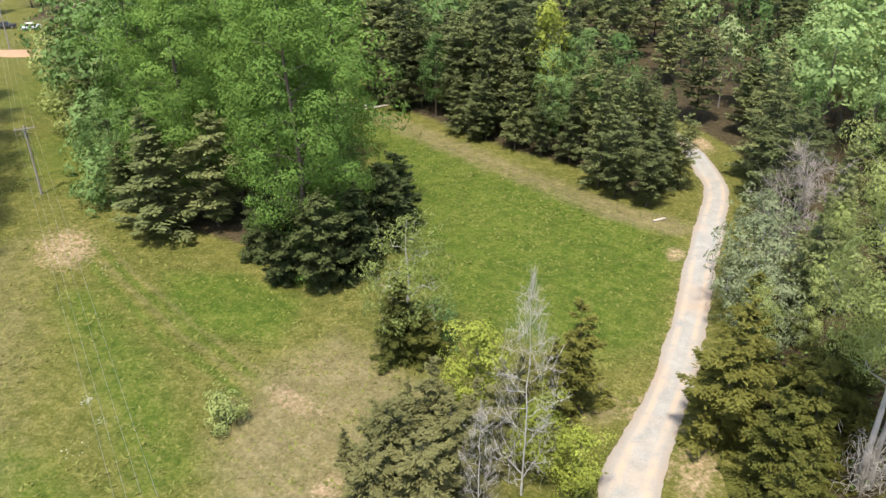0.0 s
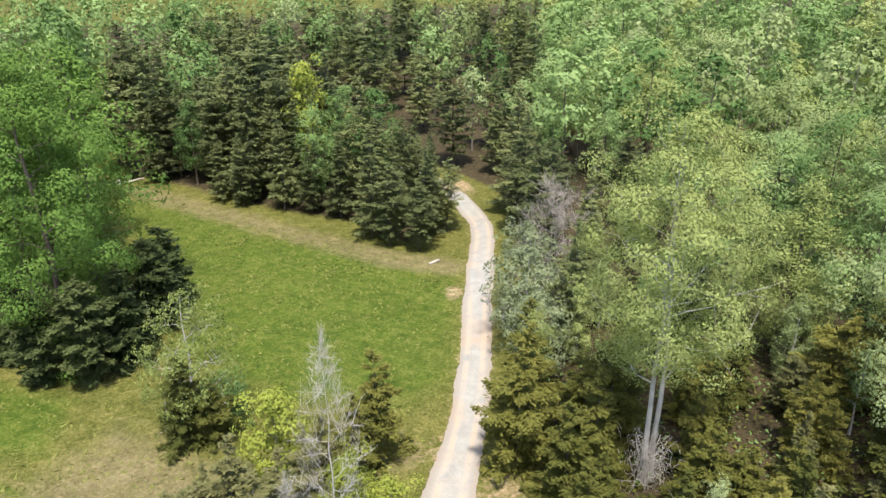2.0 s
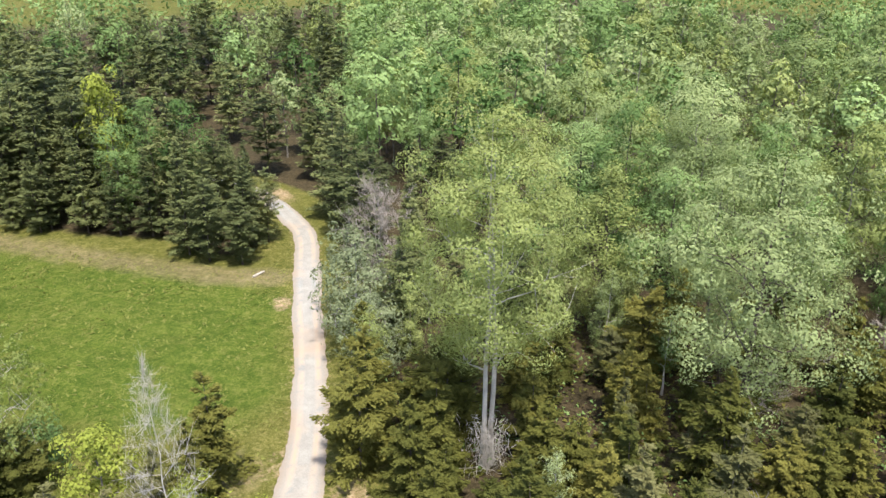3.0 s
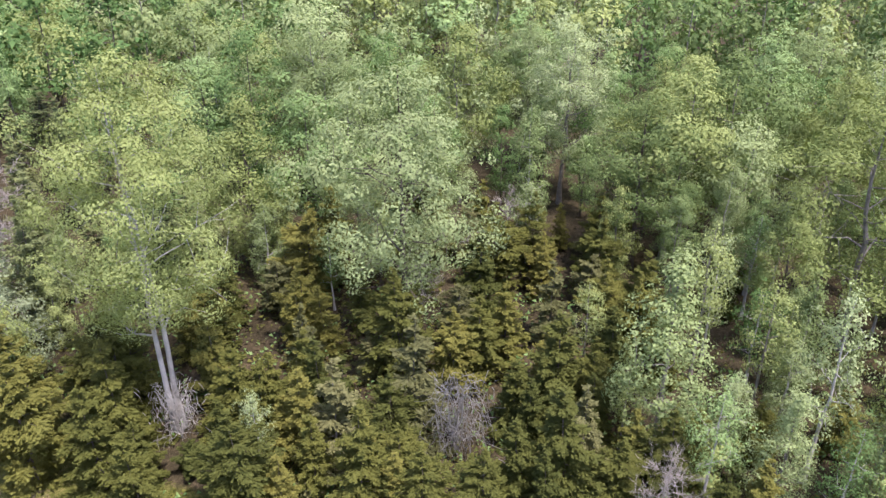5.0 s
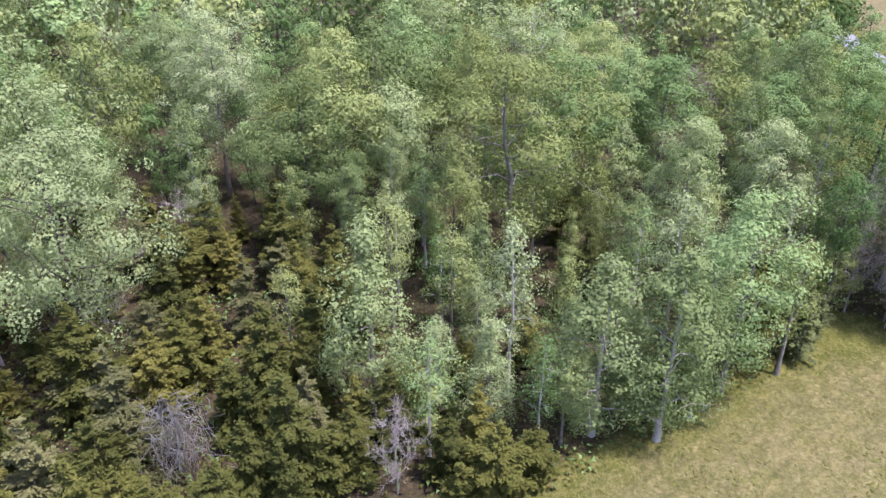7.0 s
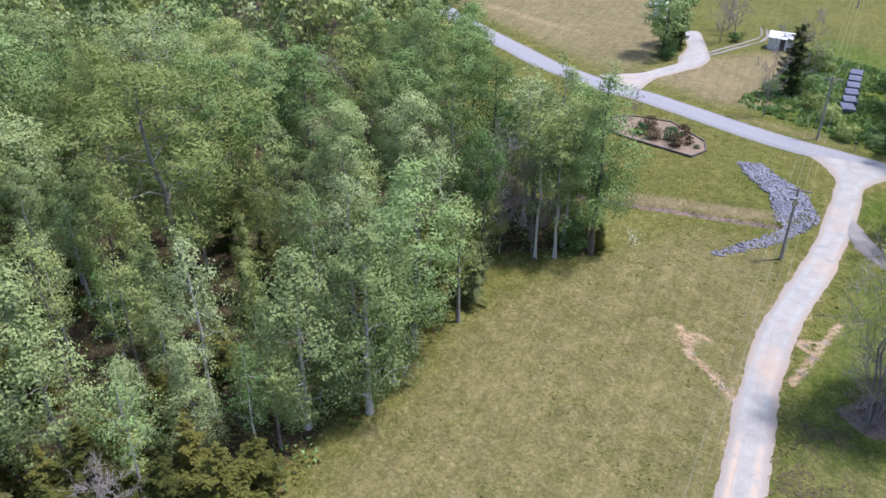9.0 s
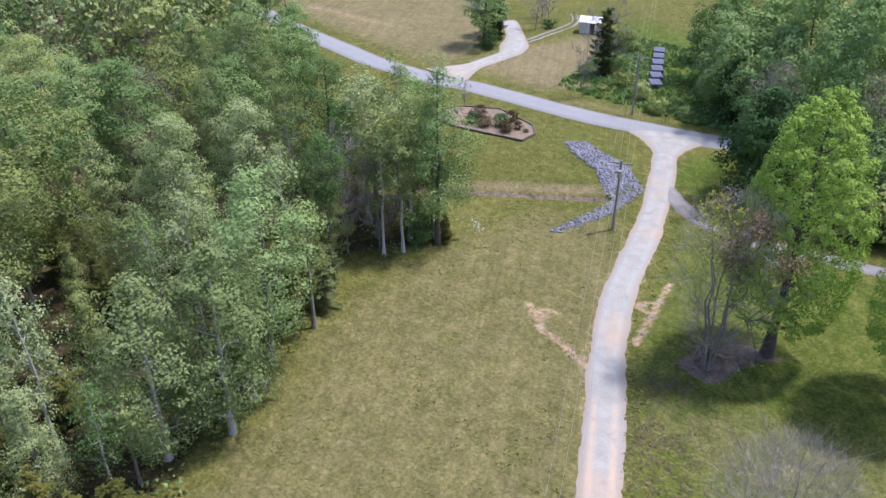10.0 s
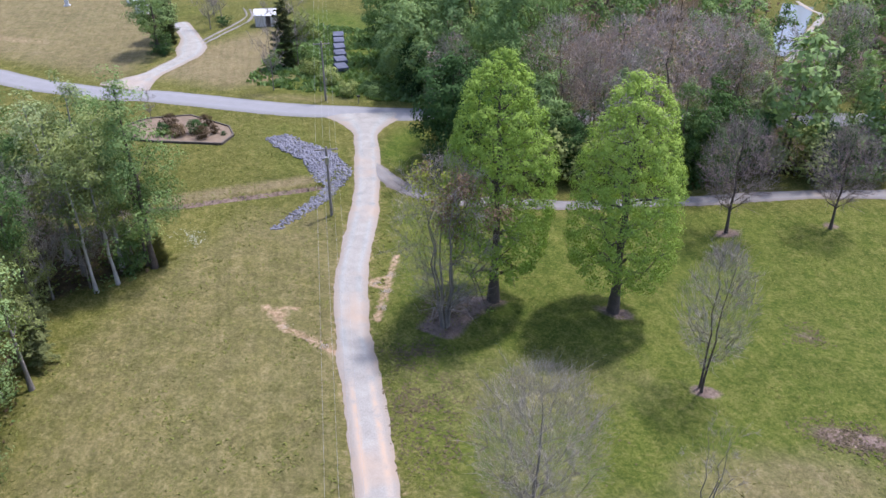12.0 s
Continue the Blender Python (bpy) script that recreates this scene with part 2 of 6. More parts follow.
def broadleaf(name, seed, height, radius, base, leaves, leaf, bark, foliage, limbs=9, shape="oval", lump=1.25, stems=1, label="", sides=6,
              split=True, category="tree", sub=5, gap=0.0, full=1.0, girth=0.0125, ragged=1.0):
    """A leafy tree: tapered trunk, limbs, and a crown of many small leaves gathered in uneven clumps round the branch ends."""
    rng = np.random.default_rng(seed)
    root = thing(name, label, category)
    wood, limb_list, tips = [], [], []
    for k in range(stems):
        off = np.array([0.0, 0, 0]) if stems == 1 else np.array([math.cos(k * 2.4), math.sin(k * 2.4), 0]) * 0.38
        top = off * (1 + 2.3 * (stems > 1)) + np.array([*rng.normal(0, radius * 0.08, 2), height * 0.95])
        tr = bend(rng, off, top, 9, 0.006 if stems == 1 else 0.005)
        tr[0, 2] = -0.2
        r0 = height * girth / math.sqrt(stems)
        rad = r0 * (1 - 0.88 * np.linspace(0, 1, 9))
        rad[0] *= 1.5
        wood.append(tube(tr, rad, sides))
        nl = max(3, limbs // stems)
        for i in range(nl):
            s = (i + rng.uniform(0.1, 0.9)) / nl
            zc = base * height + s * (0.93 - base) * height
            z0 = max(zc - radius * rng.uniform(0.25, 0.6) * (1 - 0.6 * s), base * height * 0.75)
            f = z0 / (height * 0.95) * 8
            j = int(min(f, 7))
            p0 = tr[j] + (tr[j + 1] - tr[j]) * (f - j)
            a = i * 2.4 + k * 2.1 + rng.uniform(-0.5, 0.5)
            reach = radius * crown_radius(shape, s) * rng.uniform(0.62, 1.0)
            end = np.array([tr[j, 0] + math.cos(a) * reach, tr[j, 1] + math.sin(a) * reach, zc])
            lb = bend(rng, p0, end, 5, 0.06, 0.06)
            rl = rad[j] * 0.5
            limb = [tube(lb, rl * np.array([1, 0.75, 0.5, 0.32, 0.15]), max(3, sides - 2))]
            tips.append(end)
            tips.append(lb[3])
            for q in range(sub):
                g = rng.uniform(0.35, 0.95)
                jj = int(g * 4)
                b0 = lb[jj] + (lb[min(jj + 1, 4)] - lb[jj]) * (g * 4 - jj)
                e2 = b0 + rng.normal(0, 1, 3) * radius * 0.26 + np.array([0, 0, radius * 0.16])
                limb.append(tube(bend(rng, b0, e2, 3, 0.08), rl * np.array([0.38, 0.24, 0.08]), 3))
                tips.append(e2)
            limb_list.append(join(limb))
        tips.append(top + [0, 0, -0.02 * height])
        tips.append(top + [0, 0, -0.07 * height])
    if split:
        child("trunk", mesh("trunk", *join(wood), bark, True), root)
        for l in limb_list:
            child("limb", mesh("limb", *l, bark, True), root)
    else:
        child("trunk", mesh("trunk", *join(wood + limb_list), bark, True), root)
    if leaves:
        c, out = puffs(rng, np.array(tips), shape, radius, base, height, lump, leaves, gap, full, ragged)
        child("crown", mesh("crown", *blades(rng, c, leaf * 0.9, 0.5, out=out), foliage), root)
    return root


def conifer(name, seed, height, radius, leaves, leaf, bark, foliage, label="", base=0.05, shape="cone", step=0.75, flat=0.55, category="tree",
            droop=0.08, per=6, sides=5, boughs=True, puff=0.018):
    """A conifer: straight trunk, tiers of nearly level boughs, flat sprays of needles along them."""
    rng = np.random.default_rng(seed)
    root = thing(name, label, category)
    tr = bend(rng, (0, 0, -0.2), (rng.normal(0, 0.02) * height, rng.normal(0, 0.02) * height, height), 8, 0.006)
    wood = [tube(tr, height * 0.011 * (1 - 0.93 * np.linspace(0, 1, 8)), sides)]
    cs, ax = [], []
    z, k = base * height, 0
    while z < height * 0.985:
        s = (z / height - base) / (1 - base)
        for i in range(per if s < 0.7 else max(3, per - 2)):
            a = k * 1.1 + i * 2 * math.pi / per + rng.uniform(-0.4, 0.4)
            length = radius * float(crown_radius(shape, np.array(s))) * rng.uniform(0.38, 1.15)
            zz = z + rng.uniform(-0.5, 0.5) * step
            f = min(max(zz / height, 0), 0.99) * 7
            p0 = tr[int(f)] + (tr[int(f) + 1] - tr[int(f)]) * (f - int(f))
            e = p0 + np.array([math.cos(a), math.sin(a), 0]) * length
            e[2] += length * (rng.uniform(-droop, 0.25) + 0.25 * s)
            e[2] = max(e[2], 0.2)
            if length > radius * 0.55 and boughs:
                wood.append(tube(bend(rng, p0, e, 3, 0.05, -0.04), height * 0.0032 * np.array([1, 0.6, 0.15]), 3))
            m = max(2, int(leaves * length / radius / (height * (1 - base) / step * per) * 2.0))
            g = rng.uniform(0.12, 1.02, m) ** 0.75
            pt = p0 + (e - p0) * g[:, None]
            side = np.array([-math.sin(a), math.cos(a), 0])
            fan = 0.34 * length * (1.1 - g) + leaf * 0.25
            off = rng.normal(0, 0.7, m) * fan
            pt = pt + side * off[:, None] + rng.normal(0, 0.05 + puff * length, (m, 1)) * [[0, 0, 1]]
            cs.append(pt)
            ax.append((e - p0) / (length + 1e-6) + side * (np.sign(off) * 0.7)[:, None])
        z += step * rng.uniform(0.8, 1.2) * (1 - 0.35 * s)
        k += 1
    cs, ax = np.concatenate(cs), np.concatenate(ax)
    tip = np.stack([rng.normal(0, 0.12, 14), rng.normal(0, 0.12, 14), height + rng.uniform(-0.9, 0.15, 14)], 1) + [tr[-1, 0], tr[-1, 1], 0]
    cs, ax = np.concatenate([cs, tip]), np.concatenate([ax, np.tile([0.1, 0.1, 1.0], (14, 1))])
    cs[:, 2] = np.maximum(cs[:, 2], 0.12)
    child("trunk", mesh("trunk", *join(wood), bark, True), root)
    child("crown", mesh("crown", *blades(rng, cs, leaf * 0.78, 0.6, flat, 3.5, ax), foliage), root)
    return root


def bare(name, seed, height, radius, base, bark, twig, label="", stems=1, twigs=500, limbs=9, shape="round", category="tree", leaves=0, foliage=None, leaf=0.2, thick=0.011, girth=0.034, mist=0):
    """A leafless or hardly leafing tree: trunk, limbs, and a haze of fine twigs."""
    rng = np.random.default_rng(seed)
    root = thing(name, label, category)
    wood, fine, ends = [], [], []
    for k in range(stems):
        ang = k * 2 * math.pi / max(stems, 1) + 0.4
        off = np.zeros(3) if stems == 1 else np.array([math.cos(ang), math.sin(ang), 0]) * 0.25
        top = off * 1.0 + np.array([math.cos(ang), math.sin(ang), 0]) * radius * (0.35 if stems > 1 else 0.04) + [0, 0, height * 0.93]
        tr = bend(rng, off + [0, 0, -0.2], top, 8, 0.015)
        r0 = height * thick / math.sqrt(stems)
        rad = r0 * (1 - 0.9 * np.linspace(0, 1, 8))
        rad[0] *= 1.35
        wood.append(tube(tr, rad, 6))
        nl = max(3, limbs // stems)
        for i in range(nl):
            s = (i + rng.uniform(0.2, 0.8)) / nl
            zc = (base + s * (0.95 - base)) * height
            z0 = max(zc - radius * 0.55 * (1 - s), base * height * 0.8)
            f = z0 / (height * 0.93) * 7
            j = int(min(f, 6))
            p0 = tr[j] + (tr[j + 1] - tr[j]) * (f - j)
            a = i * 2.4 + k + rng.uniform(-0.5, 0.5)
            reach = radius * float(crown_radius(shape, np.array(s))) * rng.uniform(0.75, 1)
            end = np.array([p0[0] + math.cos(a) * reach, p0[1] + math.sin(a) * reach, zc])
            lb = bend(rng, p0, end, 5, 0.06, 0.05)
            wood.append(tube(lb, rad[j] * 0.5 * np.array([1, 0.7, 0.45, 0.3, 0.12]), 4))
            for q in range(max(3, twigs // (nl * stems * 14))):
                g = rng.uniform(0.2, 1)
                jj = min(int(g * 4), 3)
                b0 = lb[jj] + (lb[jj + 1] - lb[jj]) * (g * 4 - jj)
                dirn = (end - p0) / (np.linalg.norm(end - p0) + 1e-6) * 0.6 + rng.normal(0, 0.65, 3) + [0, 0, 0.45]
                e2 = b0 + dirn * radius * rng.uniform(0.18, 0.36)
                wood.append(tube(np.array([b0, e2]), rad[j] * np.array([0.14, 0.05]) + 0.008, 3))
                g2 = rng.uniform(0.1, 1, (14, 1))
                c0 = b0 + (e2 - b0) * g2
                way_ = dirn * 0.5 + rng.normal(0, 0.6, (14, 3)) + [0, 0, 0.2]
                e3 = c0 + way_ * radius * rng.uniform(0.08, 0.22, (14, 1))
                fine.append((c0, e3))
                ends.append(e3)
    c0, e3 = (np.concatenate([f[k] for f in fine]) for k in (0, 1))
    if mist:
        s = rng.uniform(0.02, 0.99, mist)
        a = rng.uniform(0, 2 * np.pi, mist)
        rr = radius * crown_radius(shape, s) * np.sqrt(rng.uniform(0.1, 1.0, mist))
        m0 = np.stack([np.cos(a) * rr, np.sin(a) * rr, (base + s * (1 - base)) * height], 1)
        ray = m0 - [0, 0, base * height]
        ray /= np.linalg.norm(ray, axis=1)[:, None] + 1e-6
        m1 = m0 + (ray * 0.8 + rng.normal(0, 0.45, (mist, 3)) + [0, 0, 0.25]) * rng.uniform(0.35, 0.95, (mist, 1))
        c0, e3 = np.concatenate([c0, m0]), np.concatenate([e3, m1])
    side = np.cross(e3 - c0, rng.normal(0, 1, c0.shape))
    side *= 0.5 * girth / (np.linalg.norm(side, axis=1)[:, None] + 1e-9)
    twig_v = np.stack([c0 - side, c0 + side, e3 + side * 0.35], 1).reshape(-1, 3)
    ends = np.concatenate(ends)
    child("trunk", mesh("trunk", *join(wood), bark, True), root)
    tagged(child("twig_haze", mesh("twig_haze", twig_v, np.arange(len(twig_v)).reshape(-1, 3), twig), root), kind="stuff")
    if leaves:
        c = ends[rng.integers(0, len(ends), leaves)] + rng.normal(0, radius * 0.06, (leaves, 3))
        child("crown", mesh("crown", *blades(rng, c, leaf, 0.3), foliage), root)
    return root


def brushpile(name, seed, radius, height, n, material, label, category="brush"):
    """A heap or thicket of thin dead stems that arch out and down from the middle."""
    rng = np.random.default_rng(seed)
    root = thing(name, label, category)
    fine = []
    for i in range(n):
        a = rng.uniform(0, 2 * math.pi)
        b = np.array([rng.normal(0, radius * 0.4), rng.normal(0, radius * 0.4), rng.uniform(0.1, 1.0) ** 0.8 * height])
        e = b * [1, 1, 0] + np.array([math.cos(a), math.sin(a), 0]) * radius * rng.uniform(0.1, 0.75) + [0, 0, b[2] - rng.uniform(-0.12, 0.5) * height]
        e[2] = max(e[2], 0.1)
        fine.append(tube(bend(rng, b, e, 4, 0.08, 0.12), [0.022, 0.018, 0.013, 0.006], 3))
    for i in range(7):
        a = rng.uniform(0, 2 * math.pi)
        fine.append(tube(bend(rng, (0.2 * math.cos(a), 0.2 * math.sin(a), -0.1), (radius * 0.4 * math.cos(a), radius * 0.4 * math.sin(a), height), 4, 0.05), [0.07, 0.055, 0.04, 0.02], 4))
    tagged(child("brushwood", mesh("brushwood", *join(fine), material), root), kind="stuff")
    return root


def line_dist(x, y, pts):
    """Distance of the points (x, y) from a polyline."""
    best = np.full(np.shape(x), 1e9)
    for (ax, ay), (bx, by) in zip(pts[:-1], pts[1:]):
        dx, dy = bx - ax, by - ay
        s = np.clip(((x - ax) * dx + (y - ay) * dy) / (dx * dx + dy * dy + 1e-9), 0, 1)
        best = np.minimum(best, np.hypot(x - ax - s * dx, y - ay - s * dy))
    return best


def inside(x, y, poly):
    x, y = np.asarray(x, float), np.asarray(y, float)
    hit = np.zeros(x.shape, bool)
    for (ax, ay), (bx, by) in zip(poly, poly[1:] + poly[:1]):
        cross = (ay > y) != (by > y)
        hit ^= cross & (x < (bx - ax) * (y - ay) / (by - ay + 1e-12) + ax)
    return hit


def area(x, y, poly, soft=1.5):
    """1 inside the outline, falling to 0 outside over the soft width."""
    d = line_dist(x, y, poly + poly[:1])
    d = np.where(inside(x, y, poly), d, -d)
    return np.clip(d / (2 * soft) + 0.5, 0, 1)


def blob(x, y, cx, cy, rx, ry, turn=0.0):
    c, s = math.cos(radians(turn)), math.sin(radians(turn))
    u, v = (x - cx) * c + (y - cy) * s, -(x - cx) * s + (y - cy) * c
    return np.clip(1.5 - np.sqrt((u / rx) ** 2 + (v / ry) ** 2), 0, 1)


def smooth_line(pts, step=0.8):
    """A Catmull-Rom curve through the points, evenly sampled."""
    p = np.array([pts[0], *pts, pts[-1]], float)
    out = []
    for i in range(1, len(p) - 2):
        n = max(2, int(np.linalg.norm(p[i + 1] - p[i]) / step))
        for t in np.linspace(0, 1, n, endpoint=False):
            out.append(0.5 * (2 * p[i] + (p[i + 1] - p[i - 1]) * t + (2 * p[i - 1] - 5 * p[i] + 4 * p[i + 1] - p[i + 2]) * t * t
                              + (3 * p[i] - p[i - 1] - 3 * p[i + 1] + p[i + 2]) * t ** 3))
    return np.array(out + [p[-1]])

# ---- plan: ways, edges and patches, in metres ----
DRIVE = [(54.4, -88.6), (52.6, -85.4), (50.2, -81.2), (46.8, -75.6), (42.8, -68.8), (39.6, -62.7), (37.1, -57.3), (34.9, -52.4), (32.5, -48.3), (29.8, -44.1), (27.0, -40.5),
         (24.2, -36.8), (21.4, -33.0), (18.8, -29.4), (16.0, -24.0), (12.0, -13.0), (9.6, 0.0), (9.8, 15.0), (12.2, 28.0), (15.0, 36.0), (17.6, 41.2),
         (20.5, 45.7), (23.7, 51.0), (27.1, 57.4), (30.1, 63.3), (32.8, 69.0), (36.8, 76.8), (41.8, 86.8), (43.3, 94.2), (44.0, 101.6), (43.0, 110.0), (38.0, 121.0)]
ROAD = [(240.0, -92.0), (180.0, -84.0), (140.0, -79.0), (115.5, -77.6), (107.5, -77.2), (101.0, -78.0), (92.9, -79.1), (86.2, -81.4), (75.0, -83.4), (66.3, -85.1),
        (59.4, -87.2), (52.0, -89.8), (46.0, -92.2), (30.0, -98.5), (0.0, -112.0), (-60.0, -142.0), (-140.0, -190.0)]
FAR_LANE = [(93.8, -81.5), (94.0, -84.8), (94.5, -90.0), (95.2, -95.7), (96.4, -100.0), (101.4, -106.1), (108.5, -112.0), (112.0, -114.5)]
TRACK = [(97.8, -102.0), (98.8, -106.0), (99.8, -112.0), (100.6, -118.1), (102.4, -124.0), (107.0, -129.0)]
YARD_LANE = [(40.4, -70.9), (36.0, -69.6), (29.5, -70.8), (23.0, -73.3), (19.0, -75.0), (9.1, -80.7), (-1.5, -87.4), (-11.2, -92.3), (-30.0, -101.0), (-70.0, -118.0)]
SPUR = [(45.6, -74.2), (43.2, -72.6), (40.9, -71.2), (38.0, -70.0)]
DITCH = [(64.0, -51.5), (61.7, -53.5), (58.6, -56.3), (55.5, -59.3), (51.7, -62.5), (48.9, -65.1), (47.5, -66.5)]
ROAD_DITCH = [(122.0, -82.0), (110.0, -82.6), (103.0, -83.4), (97.5, -84.6)]

# woods: outlines of the stands
WOODS_WEST = [(-32.5, 90.0), (-28.0, 82.0), (-22.0, 79.5), (-14.0, 74.0), (-8.2, 68.0), (-3.5, 71.0), (0.5, 79.0), (2.0, 85.0), (-2.0, 100.0), (-7.0, 118.0),
              (-9.0, 132.0), (-4.0, 150.0), (-4.0, 300.0), (-120.0, 300.0), (-92.0, 215.0), (-66.0, 168.0), (-51.5, 130.0), (-40.0, 107.0)]
WOODS_NORTH = [(-4.0, 131.0), (4.8, 120.0), (11.5, 110.5), (18.0, 102.0), (25.8, 95.0), (26.5, 89.0), (32.0, 83.5), (36.0, 85.5), (39.0, 91.0), (40.5, 98.0), (41.5, 105.0),
               (39.5, 112.0), (34.0, 121.0), (40.0, 300.0), (-4.0, 300.0)]
WOODS_EAST = [(24.5, 39.0), (27.5, 48.5), (31.0, 55.0), (34.5, 61.5), (37.5, 67.5), (41.5, 75.5), (46.8, 86.0), (48.0, 95.0), (48.0, 103.0), (46.0, 112.0), (42.0, 122.0),
              (40.0, 300.0), (300.0, 300.0), (300.0, -84.0), (150.0, -74.0), (112.0, -60.5), (84.0, -50.5), (72.0, -49.0), (64.0, -49.5), (58.0, -49.5), (53.5, -46.0), (51.5, -43.0),
              (54.0, -38.0), (56.0, -33.0), (51.5, -32.0), (47.5, -26.5), (44.0, -20.5), (40.2, -15.0), (37.2, -9.5), (34.0, -2.0), (33.0, 12.0), (28.5, 24.0), (25.5, 31.0)]
WOODS_SOUTH = [(47.0, -95.5), (38.5, -98.5), (20.0, -106.5), (8.0, -112.0), (-8.0, -119.5), (-60.0, -146.0), (-60.0, -124.0), (-25.0, -103.5), (-11.0, -96.5), (-1.3, -91.0), (10.1, -84.0), (23.1, -78.0), (31.0, -74.0), (36.0, -74.0)]

WOODS_BEYOND = [(40.0, -103.0), (0.0, -119.0), (-40.0, -138.0), (-75.0, -215.0), (-8.0, -215.0), (-3.0, -141.0), (8.5, -139.0), (12.0, -215.0), (62.0, -215.0), (58.0, -135.0)]

# ---- ground: one sheet to the horizon ----


def spaced(lo, hi, step, far):
    core = list(np.arange(lo, hi + 0.01, step))
    out, d = [], step
    a = hi
    while a < far:
        d *= 1.35
        a += d
        out.append(a)
    low, d, a = [], step, lo
    while a > -far:
        d *= 1.35
        a -= d
        low.append(a)
    return np.array(low[::-1] + core + out)


gx, gy = spaced(-72.0, 128.0, 2.1, 4200.0), spaced(-130.0, 134.0, 2.1, 4200.0)
gx, gy = np.unique(np.concatenate([gx, np.arange(44.0, 66.0, 0.55), np.arange(26.0, 40.0, 0.45), np.arange(-36.0, -5.0, 0.5)])), np.unique(np.concatenate([gy, np.arange(-70.0, -50.0, 0.55), np.arange(-58.0, -40.0, 0.45), np.arange(48.0, 86.0, 0.55)]))
X, Y = np.meshgrid(gx, gy)
X, Y = X.ravel(), Y.ravel()
way = np.minimum.reduce([line_dist(X, Y, [tuple(p) for p in smooth_line(w, 3.0)]) for w in (DRIVE, ROAD, FAR_LANE, YARD_LANE, SPUR)])
bumps = np.array([noise.noise(Vector((x * 0.13, y * 0.13, 0))) + 0.5 * noise.noise(Vector((x * 0.4, y * 0.4, 3))) for x, y in zip(X, Y)])
Z = bumps * 0.10 * np.clip((way - 2.4) / 3.0, 0, 1) - 0.02 * (way < 3.2)
Z -= 0.6 * np.clip(1 - line_dist(X, Y, DITCH) / 0.9, 0, 1) * (way > 2.5)
Z -= 0.5 * np.clip(1 - line_dist(X, Y, ROAD_DITCH) / 1.5, 0, 1) * (way > 2.5)
nxg, nyg = len(gx), len(gy)
ii, jj = np.meshgrid(np.arange(nyg - 1), np.arange(nxg - 1), indexing="ij")
q0 = (ii * nxg + jj).ravel()
ground_mesh = mesh("ground", np.stack([X, Y, Z], 1), np.stack([q0, q0 + 1, q0 + nxg + 1, q0 + nxg], 1), None, True)

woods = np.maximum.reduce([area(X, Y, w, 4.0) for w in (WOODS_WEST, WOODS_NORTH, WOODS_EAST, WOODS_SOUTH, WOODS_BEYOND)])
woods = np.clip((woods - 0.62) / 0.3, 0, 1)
lush = np.maximum.reduce([
    area(X, Y, [(3.0, 82), (-1, 98), (-4, 116), (2, 116), (14, 98), (23, 88), (27, 82), (32, 76), (33, 72), (28.5, 64), (24, 55), (19, 53), (12, 56), (5, 62), (1, 70)], 2.5) * 0.95,
    area(X, Y, [(-23.3, 72.4), (-15.5, 71.7), (-8.5, 65.5), (-9.1, 61), (-10.5, 58.2), (-18.1, 60.5), (-22, 66)], 1.6), area(X, Y, [(-33.6, 69.2), (-29.5, 70.4), (-21, 58), (-15.6, 47.7), (-13.6, 42.4), (-18.0, 40.0), (-25.7, 54.6)], 1.8) * 0.85,
    area(X, Y, [(-30.0, 48.2), (-25.8, 45.6), (-21.5, 41.3), (-20, 36), (-32, 36)], 1.5) * 0.8, blob(X, Y, -44, 110, 8, 16, 22) * 0.7,
    blob(X, Y, -9, 40, 4, 3, 0) * 0.6, blob(X, Y, -58, 140, 9, 18, 22) * 0.55,
    area(X, Y, [(27, -43), (22, -36), (12, -28), (-70, -20), (-70, -118), (-12, -90.5), (9, -79.5), (23, -72), (36, -68.5), (40, -68)], 3.0) * 0.68,
    area(X, Y, [(47, -76), (41, -74), (37, -74), (40, -80), (44, -88), (48, -86)], 1.5) * 0.95,
    area(X, Y, [(74, -92), (60, -92.5), (44, -97), (40, -135), (98, -135), (84, -112), (76, -101)], 3.0) * 0.9,
    blob(X, Y, 56, -74, 14, 6, -35) * 0.35, blob(X, Y, 128, -112, 20, 8, 40) * 0.45])
dry = np.maximum.reduce([
    area(X, Y, [(50, -31), (36, -8), (22, 0), (12, -10), (17, -27), (27, -41), (36, -56), (44, -64), (52, -58), (52, -44)], 3.0) * 0.56,
    area(X, Y, [(95, -88), (98, -102), (94, -122), (80, -112), (72, -95), (80, -88)], 3.0) * 1.0,
    area(X, Y, [(96, -84), (104, -104), (130, -130), (260, -190), (260, -96), (140, -84)], 3.0) * 0.85,
    np.clip(1.6 - line_dist(X, Y, [(-1, 122), (9, 108), (17, 97), (27, 83), (33, 78)]) / 2.2, 0, 1) * 0.75,
    area(X, Y, [(-4, 60), (-11, 55), (-14.3, 46.1), (-12.7, 40), (-9, 34), (2, 30), (8, 34), (4, 50)], 2.5) * 0.8,
    area(X, Y, [(-60, 80), (-40, 84), (-31, 62), (-24, 30), (-60, 30)], 4.0) * 0.5,
    np.clip(1.4 - line_dist(X, Y, [(60.0, -57.0), (57.0, -60.4), (53.0, -64.0), (50.2, -66.8)]) / 1.6, 0, 1) * 0.95, blob(X, Y, 66, -90, 10, 1.6, 18) * 0.6, blob(X, Y, 14, -44, 12, 5, 30) * 0.45, blob(X, Y, 2, -33, 16, 5, 10) * 0.5, blob(X, Y, -5.0, -42.5, 8.0, 3.0, 25) * 0.75,
    blob(X, Y, 15, 48, 2.5, 3.0, 20) * 0.8])
